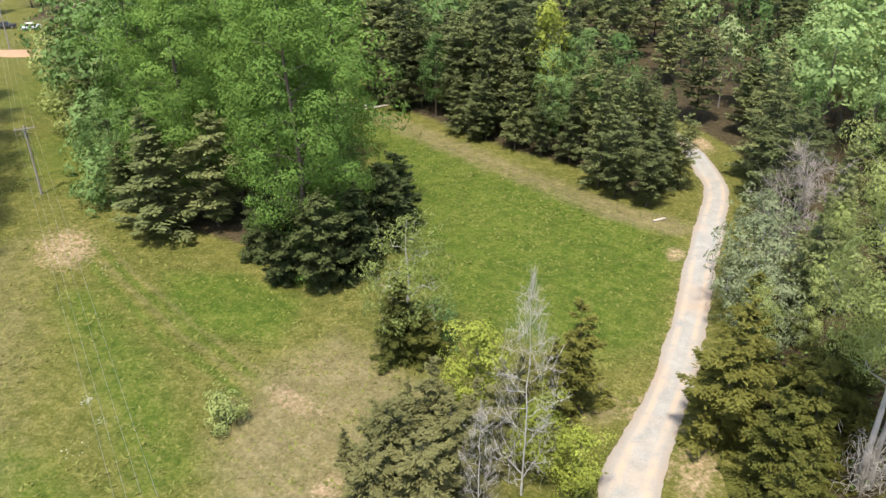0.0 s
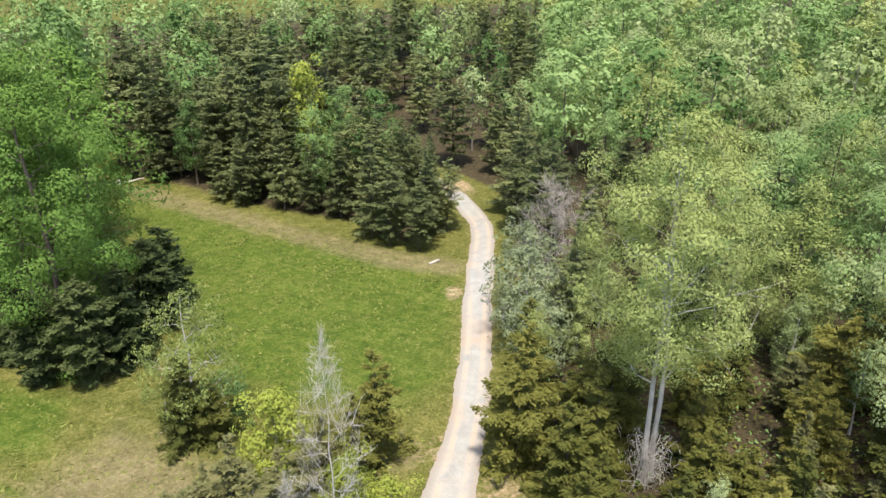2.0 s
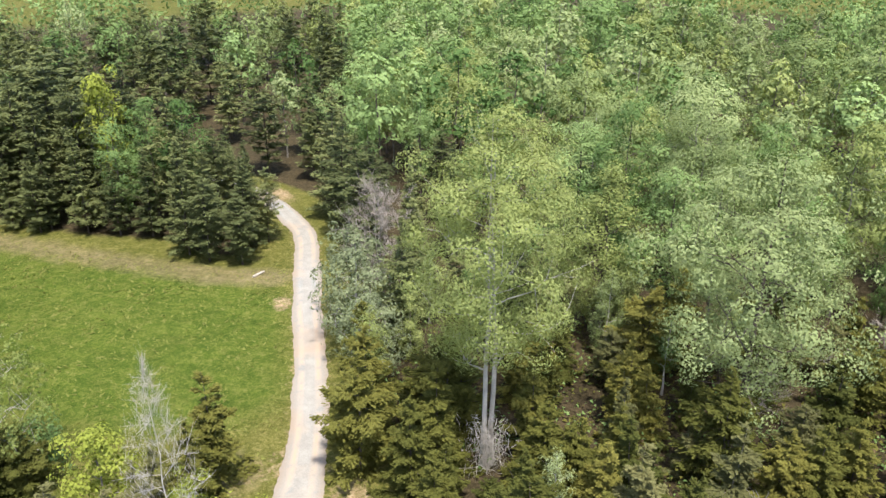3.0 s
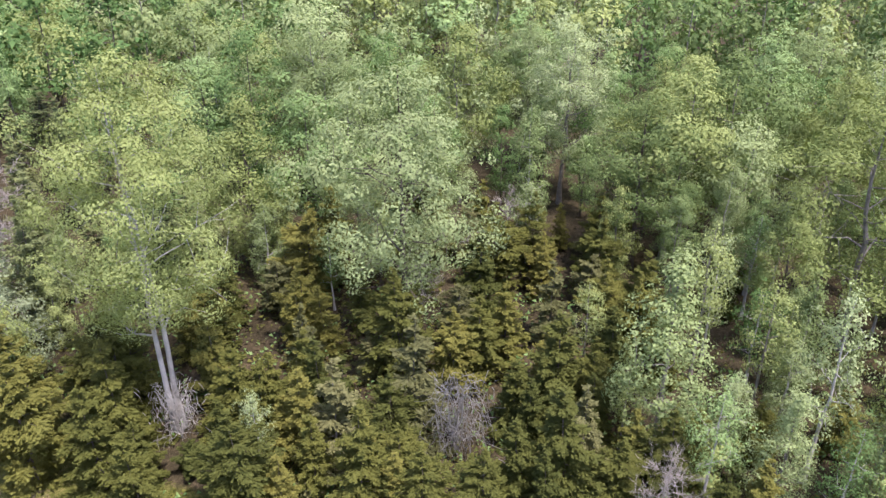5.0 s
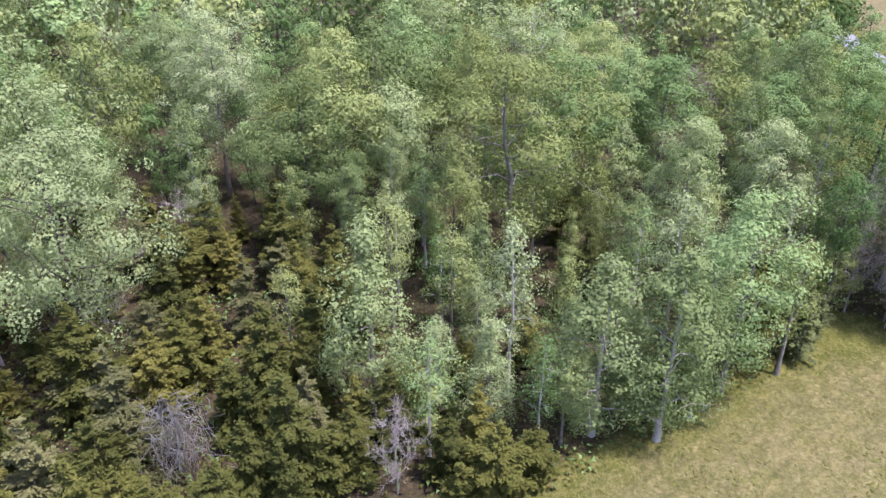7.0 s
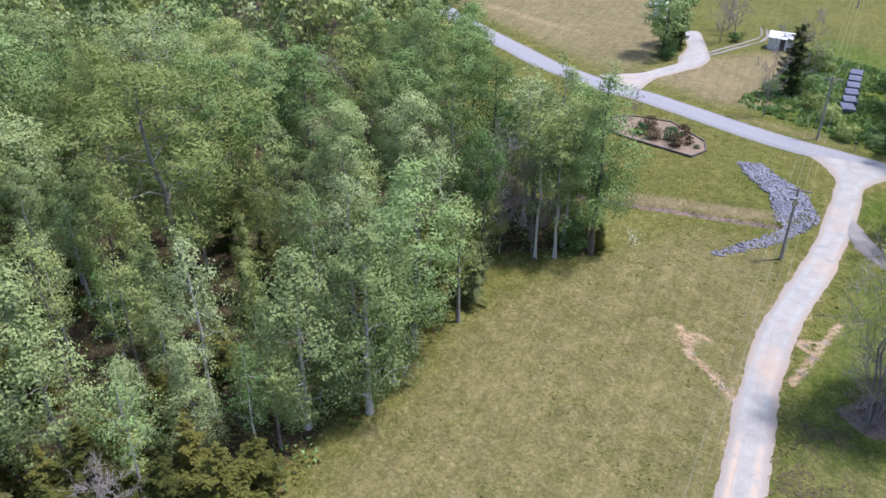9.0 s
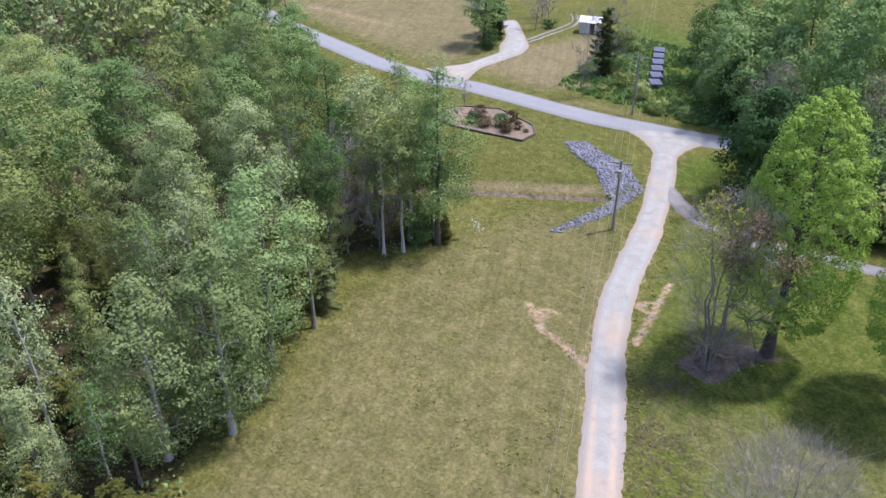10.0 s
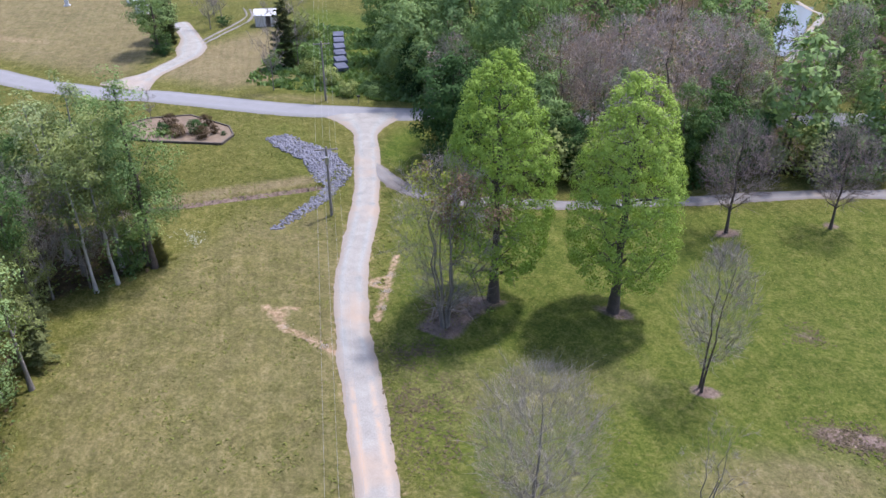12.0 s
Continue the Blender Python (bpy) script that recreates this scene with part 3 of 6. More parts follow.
soil = np.maximum.reduce([
    blob(X, Y, -35.5, 79, 3.6, 6.0, 25) * 0.8, blob(X, Y, -8.2, 50.2, 3.4, 1.3, -45) * 0.75, blob(X, Y, -4.5, 40.5, 2.4, 1.6, 40) * 0.75,
    blob(X, Y, 17.2, 47.2, 1.3, 1.5, 30) * 0.9, blob(X, Y, 31.0, 71.5, 1.3, 2.0, -25) * 0.8, blob(X, Y, 21.4, 39.6, 1.4, 4.0, -15) * 0.85,
    blob(X, Y, 46.6, 104.5, 1.6, 4.5, 0) * 0.8,
    np.clip(1.2 - line_dist(X, Y, [(38.7, -44.1), (36.6, -43.0), (35.4, -42.1), (32.7, -42.0), (29.4, -41.2)]) / 0.62, 0, 1), np.clip(1.1 - line_dist(X, Y, [(35.6, -42.2), (37.4, -44.6), (36.0, -45.0)]) / 0.5, 0, 1), blob(X, Y, 36.9, -43.6, 1.0, 0.7, 0) * 0.85,
    np.clip(1.2 - line_dist(X, Y, [(32.4, -56.7), (31.2, -53.4), (30.3, -50.9), (28.8, -46.6)]) / 0.55, 0, 1), np.clip(1.1 - line_dist(X, Y, [(30.4, -51.2), (31.6, -51.2), (32.6, -51.6), (31.4, -53.0)]) / 0.5, 0, 1), blob(X, Y, 31.4, -52.2, 1.0, 0.8, 0) * 0.6, blob(X, Y, 138, -92, 22, 2.0, 8) * 0.6, blob(X, Y, 62, -55.5, 1.5, 1.5, 0) * 0.4])
soil = np.maximum(soil, 0.55 * np.clip(1.9 - line_dist(X, Y, [tuple(q) for q in smooth_line(DRIVE, 2.0)]) / 1.5, 0, 1))
# two worn wheel lines across the first meadow, taller grass between and beside them
RUTS = ([(-34.9, 82.2), (-27.5, 71.4), (-23.1, 65.7), (-19.4, 60.7), (-15.7, 57.1), (-10.9, 51.5)], [(-33.6, 83.2), (-26.3, 72.4), (-21.8, 66.8), (-18.1, 61.9), (-14.6, 58.2), (-9.7, 52.5)])
rut = np.minimum(*[line_dist(X, Y, [tuple(q) for q in smooth_line(r, 1.5)]) for r in RUTS])
tall = np.maximum(np.clip(1.3 - line_dist(X, Y, [tuple(q) for q in smooth_line([(x - 1.0, y - 0.8) for x, y in RUTS[0]], 1.5)]) / 0.55, 0, 1),
                  np.clip(1.3 - line_dist(X, Y, [tuple(q) for q in smooth_line([(x + 0.6, y + 0.5) for x, y in RUTS[0]], 1.5)]) / 0.45, 0, 1))
dry = np.maximum(dry, np.clip(1.15 - rut / 0.5, 0, 1) * 0.55)
lush = np.maximum(lush, tall * 0.9)
# mulch rings and leaf drifts; the line along DITCH paints its bank's shade
mulch = np.maximum.reduce([area(X, Y, [(24.9, -47.0), (22.3, -46.8), (21.0, -49.5), (20.2, -54.2), (21.6, -54.6), (23.0, -53.3), (24.8, -50.2)], 0.5), blob(X, Y, 10.7, -56.6, 1.3, 1.0, 0), blob(X, Y, 1.9, -49.4, 1.0, 0.8, 0),
                           blob(X, Y, 3.8, -75.5, 1.1, 0.9, 0), blob(X, Y, -5.9, -81.0, 1.1, 0.9, 0), np.clip(1.3 - line_dist(X, Y, DITCH) / 0.7, 0, 1), blob(X, Y, -8.8, -48.8, 3.0, 1.0, 10) * 0.8, blob(X, Y, -4.8, -60.2, 2.0, 0.6, -10) * 0.55])
for nm, val in (("woods", woods), ("lush", lush), ("dry", dry), ("soil", soil), ("mulch", mulch)):
    at = ground_mesh.attributes.new(nm, "FLOAT", "POINT")
    at.data.foreach_set("value", np.asarray(val, np.float32))

GROUND, gt, gb, gmk, glink = nodes_of("ground_turf")


def mask(nm, lo, hi, amount=0.5, scale=0.8):
    """A patch of the ground with a ragged rim."""
    a = gmk("ShaderNodeAttribute")
    a.attribute_name = nm
    r = gmk("ShaderNodeMapRange")
    r.inputs[1].default_value, r.inputs[2].default_value = lo, hi
    n = calc(gt, "MULTIPLY", calc(gt, "SUBTRACT", tex(gt, scale, 6, 0.7), 0.5), amount)
    has = calc(gt, "MULTIPLY", a.outputs["Fac"], 6.0, True)
    glink(calc(gt, "ADD", a.outputs["Fac"], calc(gt, "MULTIPLY", n, has)), r.inputs[0])
    return r.outputs[0]


fine, mid, wide = tex(gt, 3.0, 8, 0.92), tex(gt, 0.8, 5, 0.65), tex(gt, 0.07, 4, 0.6)
grain = calc(gt, "SUBTRACT", calc(gt, "ADD", calc(gt, "MULTIPLY", fine, 1.05), calc(gt, "ADD", calc(gt, "MULTIPLY", mid, 0.33), calc(gt, "MULTIPLY", wide, 0.12))), 0.25)
turf = ramp(gt, [(0.33, (0.034, 0.046, 0.008)), (0.45, (0.082, 0.090, 0.018)), (0.53, (0.125, 0.122, 0.031)), (0.63, (0.215, 0.190, 0.07))], grain)
green = ramp(gt, [(0.33, (0.020, 0.043, 0.006)), (0.45, (0.053, 0.088, 0.011)), (0.53, (0.092, 0.120, 0.019)), (0.64, (0.168, 0.165, 0.048))], grain)
straw = ramp(gt, [(0.30, (0.09, 0.07, 0.034)), (0.5, (0.185, 0.152, 0.078)), (0.68, (0.30, 0.255, 0.145))], grain)
clay = ramp(gt, [(0.35, (0.23, 0.15, 0.085)), (0.5, (0.36, 0.255, 0.16)), (0.66, (0.50, 0.40, 0.285))], grain)
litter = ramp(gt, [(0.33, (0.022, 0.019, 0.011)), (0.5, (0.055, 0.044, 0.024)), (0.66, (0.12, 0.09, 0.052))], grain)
bed = ramp(gt, [(0.35, (0.08, 0.058, 0.045)), (0.5, (0.175, 0.13, 0.105)), (0.66, (0.28, 0.225, 0.185))], grain)
c = blend(gt, mask("lush", 0.15, 0.95, 0.7, 0.35), turf, green)
c = blend(gt, mask("dry", 0.2, 1.0, 0.9, 0.5), c, straw)
c = blend(gt, mask("soil", 0.4, 1.0, 2.0, 2.0), c, clay)
# mulch brown, and the ditch's shade painted in the same brown
c = blend(gt, mask("mulch", 0.35, 0.6, 0.5, 1.5), c, bed)
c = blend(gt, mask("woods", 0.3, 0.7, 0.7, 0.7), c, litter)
stripe = gmk("ShaderNodeMapping")
stripe.inputs["Scale"].default_value = (0.04, 1.0, 1.0)
turned = gmk("ShaderNodeMapping")
turned.inputs["Rotation"].default_value = (0, 0, radians(52))
glink(gmk("ShaderNodeNewGeometry").outputs["Position"], turned.inputs["Vector"])
glink(turned.outputs[0], stripe.inputs["Vector"])
mown = tex(gt, 1.3, 4, 0.65, stripe.outputs[0])
c = blend(gt, 1.0, c, ramp(gt, [(0.38, (0.91, 0.93, 0.9)), (0.62, (1.09, 1.07, 1.08))], mown), "MULTIPLY")
mottle = calc(gt, "ADD", calc(gt, "MULTIPLY", tex(gt, 0.28, 4, 0.6), 0.6), calc(gt, "MULTIPLY", tex(gt, 1.7, 4, 0.6), 0.4))
c = blend(gt, 1.0, c, ramp(gt, [(0.36, (0.87, 0.89, 0.87)), (0.5, (1.0, 1.0, 1.0)), (0.64, (1.12, 1.1, 1.08))], mottle), "MULTIPLY")
glink(c, gb.inputs["Base Color"])
gb.inputs["Roughness"].default_value, gb.inputs["Specular IOR Level"].default_value = 0.95, 0.1
relief(gt, gb, calc(gt, "ADD", calc(gt, "MULTIPLY", fine, 0.5), mid), 0.6, 0.25)
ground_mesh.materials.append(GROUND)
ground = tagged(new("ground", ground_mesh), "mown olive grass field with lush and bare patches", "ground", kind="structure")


def ribbon(name, pts, width, material, label, category, z=0.05, crown=0.04, rag=0.25, flare=(), lanes=7, seed=1, worn=()):
    """A road or lane: a crowned strip along a curve, with uneven edges; flare gives (x, y, reach, extra) where it widens."""
    rng = np.random.default_rng(seed)
    c = smooth_line(pts, 0.4)
    d = np.gradient(c, axis=0)
    d /= np.linalg.norm(d, axis=1)[:, None]
    n = np.stack([-d[:, 1], d[:, 0]], 1)
    w = np.full(len(c), width / 2.0)
    for fx, fy, reach, extra in flare:
        w += extra * np.clip(1 - np.hypot(c[:, 0] - fx, c[:, 1] - fy) / reach, 0, 1) ** 1.6
    rough = [np.convolve(rng.normal(0, rag, len(c) + 8), np.ones(9) / 9, "valid") + rng.normal(0, rag * 0.12, len(c)) for _ in range(2)]
    u = np.linspace(-1, 1, lanes)
    rows = []
    for k, s in enumerate(u):
        off = s * w + (rough[0] if s < 0 else rough[1]) * abs(s) ** 4
        rows.append(np.stack([c[:, 0] + n[:, 0] * off, c[:, 1] + n[:, 1] * off, np.full(len(c), z + crown * (1 - s * s) - (0.07 if abs(s) == 1 else 0))], 1))
    v = np.stack(rows, 1)
    i, j = np.meshgrid(np.arange(len(c) - 1), np.arange(lanes - 1), indexing="ij")
    a = (i * lanes + j).ravel()
    me = mesh(name, v.reshape(-1, 3), np.stack([a, a + 1, a + lanes + 1, a + lanes], 1), material, True)
    at = me.attributes.new("across", "FLOAT", "POINT")
    at.data.foreach_set("value", np.tile(u, len(c)).astype(np.float32))
    wear = np.zeros(len(c))
    for fx, fy, reach in worn:
        wear = np.maximum(wear, np.clip(1.4 - np.hypot(c[:, 0] - fx, c[:, 1] - fy) / reach, 0, 1))
    me.attributes.new("wear", "FLOAT", "POINT").data.foreach_set("value", np.repeat(wear, lanes).astype(np.float32))
    return tagged(new(name, me), label, category, kind="structure")


def gravel(name, pale, dark, clayish, clay_amount):
    """Crushed stone, paler in the wheel tracks, with clay showing in places."""
    m, t, bsdf, mk, link = nodes_of(name)
    f, s, w = tex(t, 9.0, 5, 0.8), tex(t, 0.7, 5, 0.6), tex(t, 0.12, 3, 0.5)
    col = ramp(t, [(0.32, dark), (0.5, tuple((a + b) / 2 for a, b in zip(dark, pale))), (0.66, pale)], calc(t, "ADD", calc(t, "MULTIPLY", f, 0.6), calc(t, "MULTIPLY", s, 0.4)))
    ac = mk("ShaderNodeAttribute")
    ac.attribute_name = "across"
    mid_line = calc(t, "ABSOLUTE", ac.outputs["Fac"])
    r = mk("ShaderNodeMapRange")
    r.inputs[1].default_value, r.inputs[2].default_value = 0.62 - clay_amount, 0.75 - clay_amount
    link(calc(t, "ADD", w, calc(t, "MULTIPLY", s, 0.12)), r.inputs[0])
    edge = mk("ShaderNodeMapRange")
    edge.inputs[1].default_value, edge.inputs[2].default_value = 0.55, 1.0
    link(calc(t, "ADD", mid_line, calc(t, "MULTIPLY", calc(t, "SUBTRACT", s, 0.5), 0.7)), edge.inputs[0])
    col = blend(t, calc(t, "MULTIPLY", r.outputs[0], 0.75), col, clayish)
    col = blend(t, calc(t, "MULTIPLY", edge.outputs[0], 0.6), col, tuple(c * 0.62 for c in clayish))
    lane = calc(t, "ABSOLUTE", calc(t, "SUBTRACT", mid_line, 0.5))
    wheel = mk("ShaderNodeMapRange")
    wheel.inputs[1].default_value, wheel.inputs[2].default_value = 0.06, 0.24
    link(calc(t, "ADD", lane, calc(t, "MULTIPLY", calc(t, "SUBTRACT", s, 0.5), 0.5)), wheel.inputs[0])
    col = blend(t, calc(t, "MULTIPLY", wheel.outputs[0], 0.2), col, tuple(c * 0.78 for c in clayish))
    # where the stone is worn through, clay shows in the wheel tracks
    thin = mk("ShaderNodeAttribute")
    thin.attribute_name = "wear"
    bare_clay = calc(t, "MULTIPLY", thin.outputs["Fac"], calc(t, "SUBTRACT", 1.0, wheel.outputs[0]))
    col = blend(t, calc(t, "MULTIPLY", bare_clay, calc(t, "MULTIPLY", calc(t, "SUBTRACT", s, 0.34), 4.2, True), True), col, (0.46, 0.34, 0.24))
    link(col, bsdf.inputs["Base Color"])
    bsdf.inputs["Roughness"].default_value = 0.95
    relief(t, bsdf, f, 0.5, 0.05)
    return m


GRAVEL = gravel("crushed_stone", (0.435, 0.435, 0.40), (0.195, 0.193, 0.176), (0.42, 0.315, 0.225), 0.02)
GRAVEL_GREY = gravel("grey_gravel", (0.30, 0.285, 0.27), (0.15, 0.145, 0.14), (0.24, 0.20, 0.16), 0.0)
ASPHALT = gravel("worn_asphalt", (0.30, 0.30, 0.305), (0.21, 0.21, 0.215), (0.26, 0.255, 0.25), 0.0)
ribbon("road", ROAD, 4.9, ASPHALT, "narrow worn light-grey asphalt country road", "road", 0.05, 0.06, 0.12, seed=3)
ribbon("driveway", DRIVE, 3.1, GRAVEL, "pale crushed-stone driveway with clay showing in its tracks", "driveway", 0.08, 0.06, 0.26, flare=[(54.2, -88.0, 7.5, 4.6), (16.5, 38, 12, 0.7)], seed=4, worn=[(22.5, -34.5, 7.0), (16, 38.5, 7.0), (21.5, 47.5, 6.0), (27, 57.5, 6.0), (31.5, 66.0, 6.0), (41, 85, 8.0)])
ribbon("driveway", FAR_LANE, 3.4, GRAVEL, "pale gravel lane across a pasture", "driveway", 0.09, 0.06, 0.25, flare=[(94, -82.5, 7, 3.0), (98, -103, 8, 1.2)], seed=5)
ribbon("track", [(x - 0.75, y) for x, y in TRACK], 0.45, GRAVEL_GREY, "worn pale wheel rut in the grass", "track", 0.10, 0.02, 0.3, lanes=3, seed=6)
ribbon("track", [(x + 0.75, y) for x, y in TRACK], 0.45, GRAVEL_GREY, "worn pale wheel rut in the grass", "track", 0.10, 0.02, 0.3, lanes=3, seed=7)
ribbon("driveway", YARD_LANE, 2.3, GRAVEL_GREY, "grey gravel lane along the yard", "driveway", 0.07, 0.05, 0.3, seed=8)
ribbon("driveway", SPUR, 2.4, GRAVEL_GREY, "short dark gravel spur off the drive", "driveway", 0.06, 0.05, 0.3, seed=9)

# ---- trees ----
STAND = {}


def plant(kind, x, y, height, turn=None, wide=1.0):
    """Stand a tree of the kind at (x, y), scaled to the height; its first one is the built tree itself, the rest are copies."""
    protos = STAND[kind]
    pr = protos[int(RNG.integers(0, len(protos)))]
    s = height / pr["h"]
    rz = RNG.uniform(0, 360) if turn is None else turn
    if not pr["used"]:
        pr["used"], pr["s"] = True, (s * wide, s * wide, s)
        pr["ob"].matrix_basis = pose(x, y, 0, 0, 0, rz) @ Matrix.Diagonal((s * wide, s * wide, s, 1))
        return pr["ob"]
    a, b, c2 = pr["s"]
    return copy_thing(pr["ob"], pose(x, y, 0, 0, 0, rz) @ Matrix.Diagonal((s * wide / a, s * wide / b, s / c2, 1)))


def kind(nm, *obs):
    STAND[nm] = [dict(ob=o, h=h, used=False) for h, o in obs]


PALE = "tall hardwood with pale spring leaves in dense woodland"
GREEN = "tall hardwood with fresh green leaves in dense woodland"
YEL = "young hardwood with yellow-green spring leaves"
DARKG = "tall broad hardwood with deep green leaves"
kind("pale", *[(20, broadleaf("hardwood_tree", 10 + i, 20, 3.4, 0.25, 12500, 0.155, (BARK, BARK_PALE, BARK_DARK)[i % 3], (LEAF_PALE, LEAF_SILVER, LEAF_TULIP)[i % 3], 11, ("round", "oval", "tear")[i % 3], 0.9, label=PALE, gap=0.1)) for i in range(6)])
kind("green", *[(20, broadleaf("hardwood_tree", 30 + i, 20, 3.4, 0.22, 12500, 0.155, (BARK, BARK_DARK)[i % 2], LEAF_GREEN, 11, ("oval", "tear", "oval")[i % 3], 0.95, label=GREEN, gap=0.08)) for i in range(4)])
kind("broad", *[(21, broadleaf("hardwood_tree", 400 + i, 21, 5.9, 0.30, 23000, 0.15, (BARK, BARK_DARK, BARK_PALE)[i % 3], (LEAF_TULIP, LEAF_SILVER, LEAF_PALE, LEAF_SILVER)[i], 16, ("round", "oval")[i % 2], 1.05, label="broad-crowned hardwood with pale new leaves", gap=0.26, ragged=1.7)) for i in range(4)])
kind("mid_broad", *[(20, broadleaf("hardwood_tree", 420 + i, 20, 5.6, 0.28, 8600, 0.235, (BARK, BARK_DARK)[i % 2], (LEAF_SILVER, LEAF_GREEN, LEAF_PALE, LEAF_GREEN, LEAF_TULIP)[i], 9, ("oval", "round")[i % 2], 1.35, label="broad hardwood crown in spring leaf, deep in the wood", split=False, sides=4, sub=2, gap=0.18, ragged=1.5)) for i in range(5)])
kind("edge", *[(15, broadleaf("hardwood_tree", 50 + i, 15, 2.5, 0.08, 9000, 0.15, (BARK, BARK_PALE)[i % 2], (LEAF_PALE, LEAF_SILVER, LEAF_TULIP)[i % 3], 11, ("tear", "oval")[i % 2], 0.75, label="slim hardwood in light green leaf at the wood's edge", gap=0.12)) for i in range(5)])
kind("thin", *[(15, broadleaf("hardwood_tree", 70 + i, 15, 2.4, 0.35, 2600, 0.17, (BARK_PALE, BARK)[i % 2], (LEAF_GREEN, LEAF_TULIP, LEAF_SILVER)[i], 9, "oval", 0.8, label="thin sparse-leaved hardwood with a pale trunk", gap=0.2, split=False)) for i in range(3)])
kind("pole_tree", *[(17, broadleaf("hardwood_tree", 440 + i, 17, 2.9, 0.5, 5200, 0.165, (BARK, BARK_PALE, BARK_DARK)[i], (LEAF_GREEN, LEAF_TULIP, LEAF_GREEN)[i], 8, ("oval", "round", "oval")[i], 0.85, label="tall bare-trunked hardwood with a green crown at the wood's end", gap=0.15)) for i in range(3)])
kind("west_tree", *[(24, broadleaf("hardwood_tree", 450 + i, 24, 5.4, 0.16, 9000, 0.25, BARK_DARK, LEAF_OAK, 10, ("oval", "tear")[i % 2], 1.3, label="tall hardwood in deep green leaf beside the power line", split=False, sides=4, sub=2, gap=0.2, ragged=1.4)) for i in range(3)])
kind("mid_pale", *[(20, broadleaf("hardwood_tree", 90 + i, 20, 3.4, 0.26, 4600, 0.25, (BARK, BARK_PALE)[i % 2], (LEAF_SILVER, LEAF_PALE, LEAF_TULIP, LEAF_SILVER, LEAF_TULIP)[i], 8, ("oval", "round", "tear")[i % 3], 1.0, label=PALE, split=False, sides=4, sub=2, gap=0.1)) for i in range(5)])
kind("mid_green", *[(20, broadleaf("hardwood_tree", 110 + i, 20, 3.6, 0.2, 4600, 0.255, BARK_DARK, LEAF_GREEN, 8, ("oval", "round")[i % 2], 1.05, label=GREEN, split=False, sides=4, sub=2)) for i in range(4)])
kind("far_green", *[(20, broadleaf("hardwood_tree", 130 + i, 20, 4.8, 0.25, 1000, 0.75, BARK_DARK, LEAF_GREEN, 6, ("oval", "round")[i % 2], 1.25, label="hardwood in fresh green leaf at the edge of a pasture", split=False, sides=3, sub=1)) for i in range(3)])
kind("far_mass_green", *[(20, broadleaf("hardwood_tree", 160 + i, 20, 5.0, 0.3, 1000, 0.56, BARK_DARK, LEAF_GREEN, 4, ("oval", "round")[i % 2], 1.45, split=False, sides=3, sub=0)) for i in range(4)])
kind("far_mass_pale", *[(20, broadleaf("hardwood_tree", 180 + i, 20, 4.9, 0.3, 1000, 0.56, BARK, (LEAF_SILVER, LEAF_PALE, LEAF_TULIP, LEAF_SILVER)[i], 4, ("oval", "round", "tear")[i % 3], 1.4, split=False, sides=3, sub=0)) for i in range(4)])
kind("far_mass_purple", *[(14, bare("bare_tree", 286 + i, 14, 4.2, 0.15, BARK_DARK, TWIG_PURPLE, twigs=900, limbs=8, girth=0.08, leaves=200, foliage=LEAF_RUST, leaf=0.5)) for i in range(2)])
kind("oak", *[(28, broadleaf("hardwood_tree", 150 + i, 28, 6.6, 0.14, 48000, 0.175, BARK_DARK, LEAF_OAK, 18, "oval", 1.3, label=DARKG, gap=0.14, ragged=1.2)) for i in range(2)])
kind("tulip", (29, broadleaf("tulip_tree", 170, 29, 5.9, 0.34, 46000, 0.14, BARK_PALE, LEAF_TULIP, 24, "oval", 1.15, stems=2, label="very tall twin-trunked tree with yellow-green leaves", gap=0.2)))
kind("pine", *[(17, conifer("pine_tree", 190 + i, 17, 3.4, 3900, 0.26, BARK_DARK, NEEDLE_DARK, "green pine with layered irregular boughs", 0.10, ("tear", "cone", "oval")[i % 3], 0.9, flat=0.55, per=7, droop=0.05, puff=0.03)) for i in range(6)])
kind("far_pine", *[(17, conifer("pine_tree", 210 + i, 17, 4.0, 1300, 0.5, BARK_DARK, NEEDLE_DARK, "distant dark green pine", 0.2, ("oval", "tear", "cone")[i], 1.3, per=6, sides=3, boughs=False, flat=0.6, puff=0.035)) for i in range(3)])
kind("olive", *[(8.5, conifer("pine_tree", 230 + i, 8.5, 2.7, 5600, 0.165, BARK_DARK, NEEDLE_OLIVE, "young pine with olive-yellow layered boughs", 0.03, ("cone", "tear", "cone")[i % 3], 0.8, flat=0.5, droop=0.12, per=7, puff=0.025)) for i in range(6)])
kind("cedar", *[(11, conifer("cedar_tree", 250 + i, 11, 3.0, 5000, 0.28, BARK_DARK, CEDAR, "dense dark green cedar with boughs to the ground", 0.02, ("oval", "cone")[i % 2], 0.6, 0.3, droop=0.1, per=7)) for i in range(3)])
kind("grey_leaf", *[(11, broadleaf("hardwood_tree", 260 + i, 11, 3.8, 0.05, 5200, 0.2, BARK_PALE, NEEDLE_BLUE, 14, "oval", 0.6, label="grey-green thinly leaved tree that leans over the drive", gap=0.25)) for i in range(2)])
kind("tan", *[(8.5, conifer("pine_tree", 265 + i, 8.5, 2.6, 3600, 0.18, BARK, NEEDLE_TAN, "tan-green young pine among thin birches", 0.03, ("oval", "cone")[i], 0.8, droop=0.12)) for i in range(2)])
kind("slim_bare", (12.6, bare("bare_tree", 279, 12.6, 2.8, 0.25, BARK_DARK, TWIG, "slim twin-stemmed leafless tree on the lawn", stems=2, twigs=1600, limbs=16, shape="oval", girth=0.026, mist=2600)))
